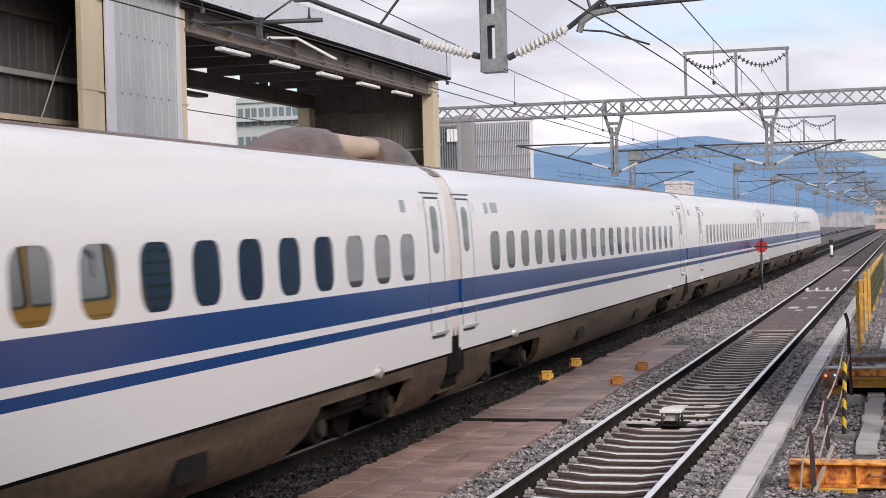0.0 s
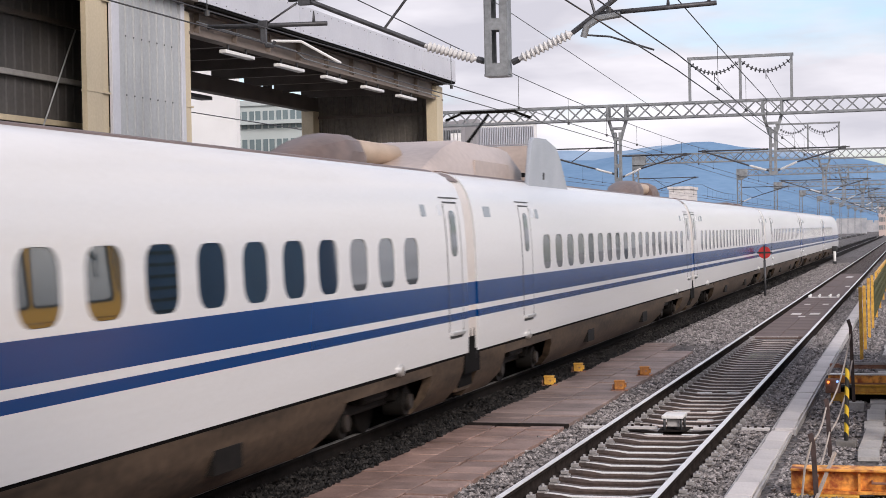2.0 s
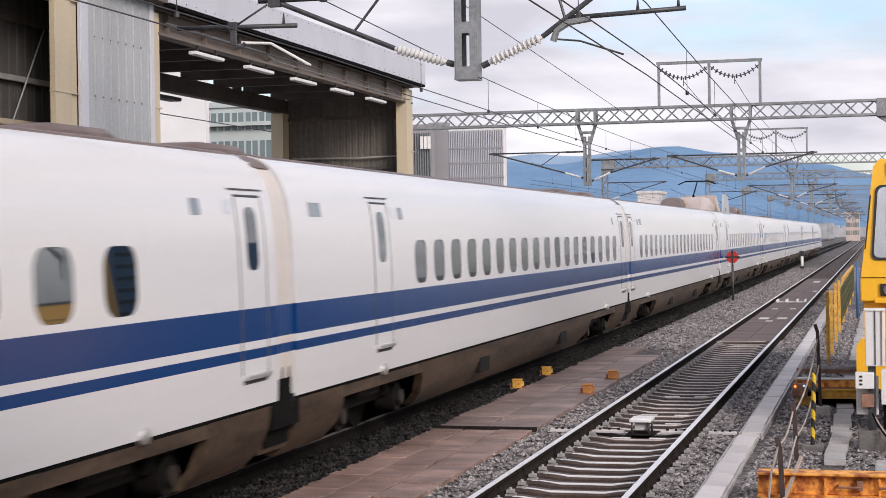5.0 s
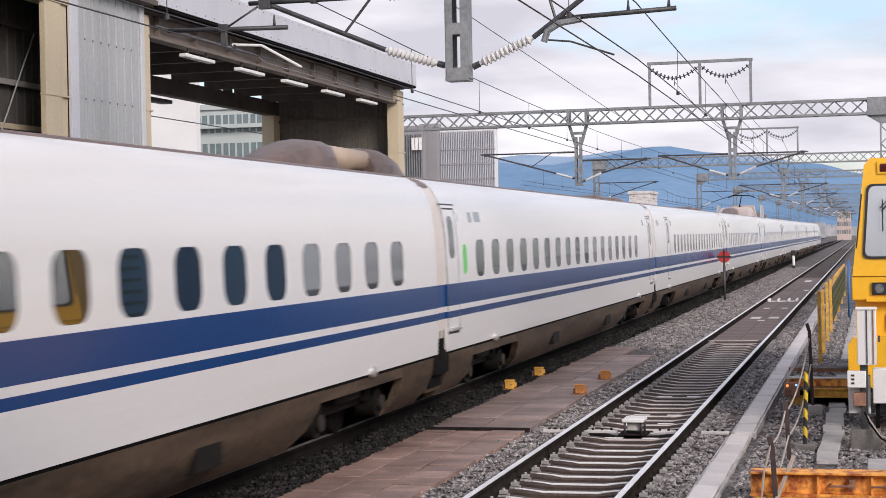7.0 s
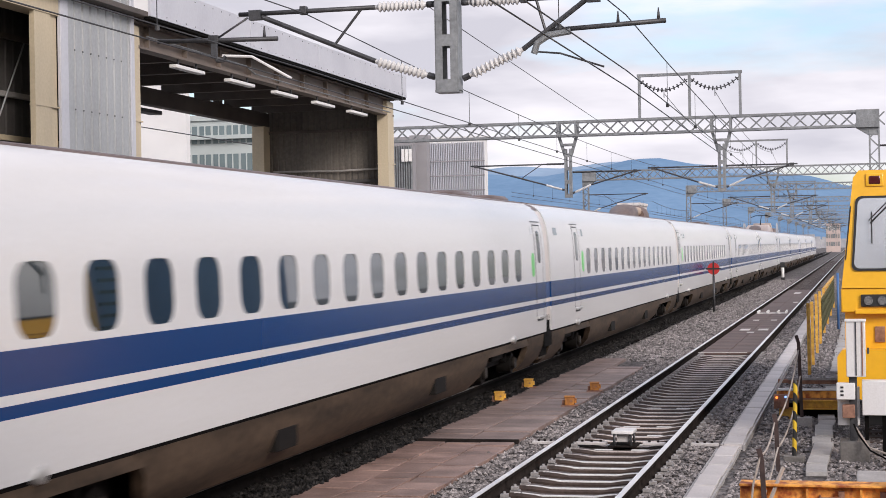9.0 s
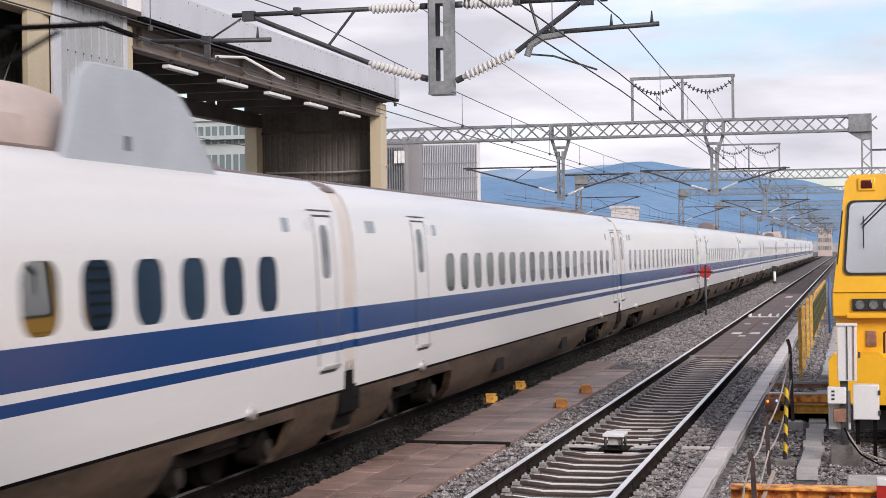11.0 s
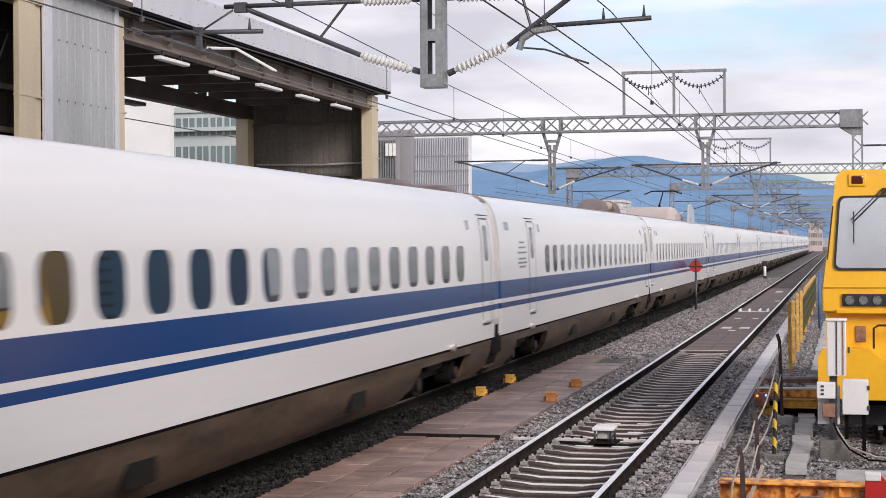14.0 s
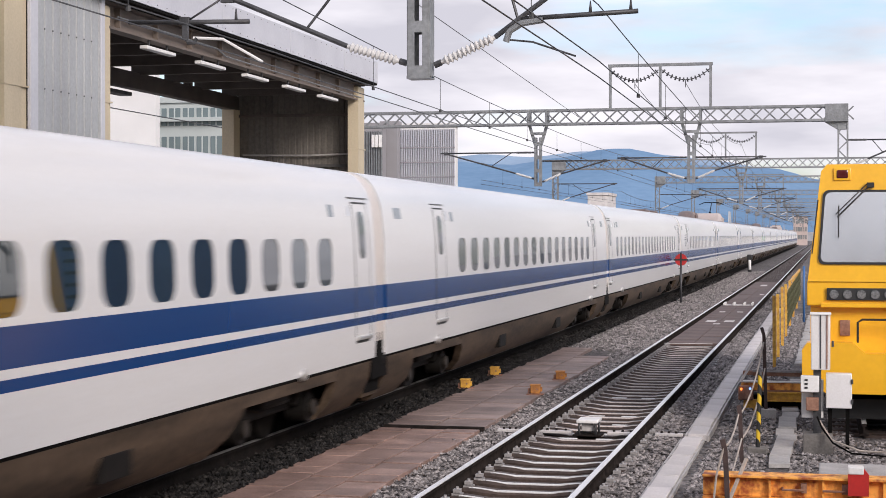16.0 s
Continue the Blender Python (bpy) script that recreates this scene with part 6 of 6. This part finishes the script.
        rings = [[bm.verts.new((s * w, y, 3.45 + h * k)) for s, k in ((1, 0), (0.8, 1), (-0.8, 1), (-1, 0))] for y, w, h in secs]
        for a, b in zip(rings, rings[1:]):
            for i in range(3):
                bm.faces.new((a[i], a[i + 1], b[i + 1], b[i]))
        bm.faces.new(rings[-1])
        bm.faces.new(rings[0][::-1])
        bmesh.ops.recalc_face_normals(bm, faces=bm.faces)
        ME[key] = finish(bm, "front_wind_cover", M_BROWN if key == "front_wedge" else M_COVER)
    bm = bmesh.new()
    tube(bm, (0, -0.2, 3.7), (0, -1.5, 4.25), 0.055)
    tube(bm, (0, -1.5, 4.25), (0, 0.1, 4.88), 0.03)
    tube(bm, (-0.55, 0.1, 4.94), (0.55, 0.1, 4.94), 0.03)
    for s in (-1, 1):
        tube(bm, (s * 0.55, 0.1, 4.92), (s * 0.85, 0.1, 4.80), 0.025)
        tube(bm, (s * 0.5, 0.2, 3.50), (s * 0.5, 0.2, 3.72), 0.09)
    box(bm, -0.6, 0.6, -0.3, 0.6, 3.68, 3.76)
    ME["pantograph"] = finish(bm, "pantograph", M_UNDER)


# rear and front end of every car, from the leading one back: n none, c door close to the end, f door further in
CARS = [
    (-3, "c", "nose"), (-2, "c", "c"), (-1, "f", "c"), (0, "c", "c"), (1, "f", "c"), (2, "c", "c"), (3, "f", "c"), (4, "c", "c"),
    (5, "f", "n"), (6, "c", "c"), (7, "f", "c"), (8, "c", "c"), (9, "f", "c"), (10, "c", "c"), (11, "f", "f"), (12, "nose", "c"),
]
# front ends: what stands left of the gap ahead of each car
FIRST = {"c": 2.40, "f": 5.42}
LAST = {"c": 2.22, "n": 2.31, "f": 4.05}
BODIES = {}


def car(train, k, rear, front):
    base = pose(0, -25.0 * k, 0)
    y0, y1 = 0.28, 24.72
    wa = FIRST.get(rear, 11.5)
    wb = 25 - LAST.get(front, 11.5)
    if k == 1:
        wa = 5.15
    if k == 5:
        wa = 5.26
    if k == 4:
        wa, wb = 2.55, 21.08
    elif k == 12:
        wb = 22.39
    elif k % 2 == 0:
        wb = 22.04
    pitch = 1.162 if k in (4, 5, 6) else 1.043
    n = round((wb - wa) / pitch)
    wins = [wa + (wb - wa) * i / n for i in range(n + 1)]
    if abs((wb - wa) / n - pitch) > 0.012 and pitch < 1.1:
        lead = [wb - pitch * i for i in range(11)][::-1]
        wins = [wa + (lead[0] - wa) * i / (n - 10) for i in range(n - 10)] + lead
    key = (rear, front, pitch, wa, wb)
    if key not in BODIES:
        nose = 1 if front == "nose" else -1 if rear == "nose" else 0
        BODIES[key] = body_mesh(wins, y0 if nose >= 0 else 8.4, y1 if nose <= 0 else 22.6, nose)
    body = part("car", BODIES[key], None, train, "white glossy car body with blue stripes and rounded windows", base)

    def put(name, y=0.0, label="", turn=0):
        return part(ME[name].name, ME[name], None, body, label, pose(0, y, 0, 0, 0, turn))
    for w in wins:
        put("window", w)
    for end, kind, s in ((0.0, rear, 1), (25.0, front, -1)):
        if kind in "cf":
            d = end + s * ((0.66 if s > 0 else 0.93) if kind == "c" else (3.76 if k == 11 else 3.58) if s > 0 else 2.75)
            put("door", d)
            put("seal_side", d - 0.36)
            put("seal_side", d + 0.36)
            put("seal_top", d)
            put("door_window", d)
            put("gutter", d)
            put("step", d, "silver door step")
            put("step_shade", d, "dark strip painting the shade under the step")
            put("plate", d + s * 0.56)
            if not (k == 6 and s < 0):
                put("small_window", d + s * (1.35 if kind == "c" else 0.95))
            if kind == "c":
                if s > 0:
                    put("display", d + 1.85)
            else:
                put("display", end + s * 1.1)
            if (k, s) in ((4, 1), (5, 1), (6, -1)):
                put("emblem", d + s * (0.82 if s > 0 else 0.62))
            if k == 9 and s > 0:
                put("logo", end + s * 2.5)
    if rear != "nose":
        put("hood", -0.10)
        if k < 10:
            put("hood_cap", -0.10, "dusty brown top of the hood")
        put("coupling", 0.0)
        put("gap_skirt", 0.0)
        put("damper", 0.0)
        put("jack_cap", 3.55)
        put("skirt_end")
    if front != "nose":
        put("jack_cap", 21.45)
        put("skirt_end_f")
    put("skirt_mid")
    if "nose" not in (rear, front) and k < 10:
        put("roof_strip", 0.0, "dusty brown strip along the roof")
    for y in (3.8, 21.2):
        put("bogie_valance", y)
    for y in (9.3, 16.2):
        put("vent", y)
    put("under")
    put("sill")
    for y in (3.75, 21.25):
        put("bogie", y)
        for d in (-1.25, 1.25):
            put("axle_cap", y + d, "pale dusty axle cap")
            for t in (0, 180):
                put("wheel", y + d, "", t)
    # roof gear at the ends
    if k in (1, 2, 5, 9):
        put("cable_cover", 25.0)
        put("cable", 25.0, "beige high-voltage cable bridging the gap")
    if k in (0, 4, 8):
        put("cable_cover", 0.0, "", 180)
    if k in (0, 3, 4, 6, 7, 10):
        put("low_cover", 25.0)
    if k in (-1, 2, 3, 5, 6, 9):
        put("low_cover", 3.45)
    if k in (1, 8):
        c = 7.6 if k == 1 else 20.4
        put("wedge", c)
        put("wedge_panel", c)
        put("shield", c)
        part("side_shield", ME["shield"], None, body, "", pose(-2.67, c, 0))
        put("shield_slot", c)
        put("tall_wedge" if k == 1 else "front_wedge", c)
        put("pantograph", c, "folded dark pantograph arm raised to the wire")


def seam_place(t):
    """How far ahead the reference gap of the train is: it gathers speed all along."""
    return 22.114 + 12.2987 * t + 0.32373 * t ** 2 - 0.0019955 * t ** 3 + 0.00005793 * t ** 4


def train():
    t = thing("bullet_train", "long white high-speed train with blue stripes passing at speed", "train", m=pose(TRACK_B, seam_place(0), 0))
    train_meshes()
    for k, rear, front in CARS:
        car(t, k, rear, front)
    return t


# ---------------------------------------------------------------- put together
ground()
TRACK_NEAR = track(TRACK_A, -40, 600, "near track with polished rails on concrete sleepers in ballast", near=(12, 42), covered=(41.5, 96.5))
track(TRACK_B, -320, 600, "through track under the passing train", web=M_RAILB, head=M_RAILDIM)
track(TRACK_C, 56, 600, "far side track in ballast")
track(SIDING, 23.4, 300, "siding track that ends behind the orange beam")
platform()
shed()
near_gantry()
cantilever(gantry(75, -24.0, 1.05, 7.74, 8.37, [(-5.87, 5.0), (-12.9, 4.9)]), 0.82, 1, 2.7, 5.6, 6.85, big=False)
gantry(126, -20.55, 12.0, 7.73, 8.39, [(-6.1, 5.0)], leg_arm=True)
gantry(161, -16.1, 12.0, 7.73, 8.3, [(-6.0, 5.0)], top_frame=False, leg_arm=True)
for gy in (211, 261, 311, 361, 411, 461, 521, 581):
    gantry(gy, -16.5, 12.0, 7.73, 8.3, [(-5.6, 5.0)], top_frame=gy % 100 == 11, arms=gy < 380)
wires()
distance_things()
line_side()
yellow_vehicle()
cabinets()
posts_and_rope()
fence()
beams()
for bx, by, bm_, bl in ((-6.30, 28.9, M_YBOX, "chipped yellow box on the walkway edge"), (-6.32, 31.7, M_YBOX, "chipped yellow box on the walkway edge"),
                        (-4.88, 28.1, M_OBOX, "rusty orange box on the walkway"), (-4.90, 31.0, M_OBOX, "rusty orange box on the walkway")):
    stand_box(bx, by, -0.155, bm_, bl)
balise(TRACK_NEAR)
TRAIN = train()
walkway()
trough()
side_path()
track_panels(TRACK_NEAR)
stones()


# metres by which the train lags behind or leads its even run
SLIP = {0.0: 0.06, 0.5: -0.33, 1.0: -0.18, 1.5: 0.18, 2.0: -0.05, 2.5: -0.06, 7.0: -0.09, 7.5: -0.57, 8.5: -0.09, 9.0: -0.08, 13.0: -0.24, 13.5: 0.1}


def motions():
    walk(TRAIN, [(i * 0.5, pose(TRACK_B, seam_place(i * 0.5) + SLIP.get(i * 0.5, 0.0), 0)) for i in range(33)])


motions()
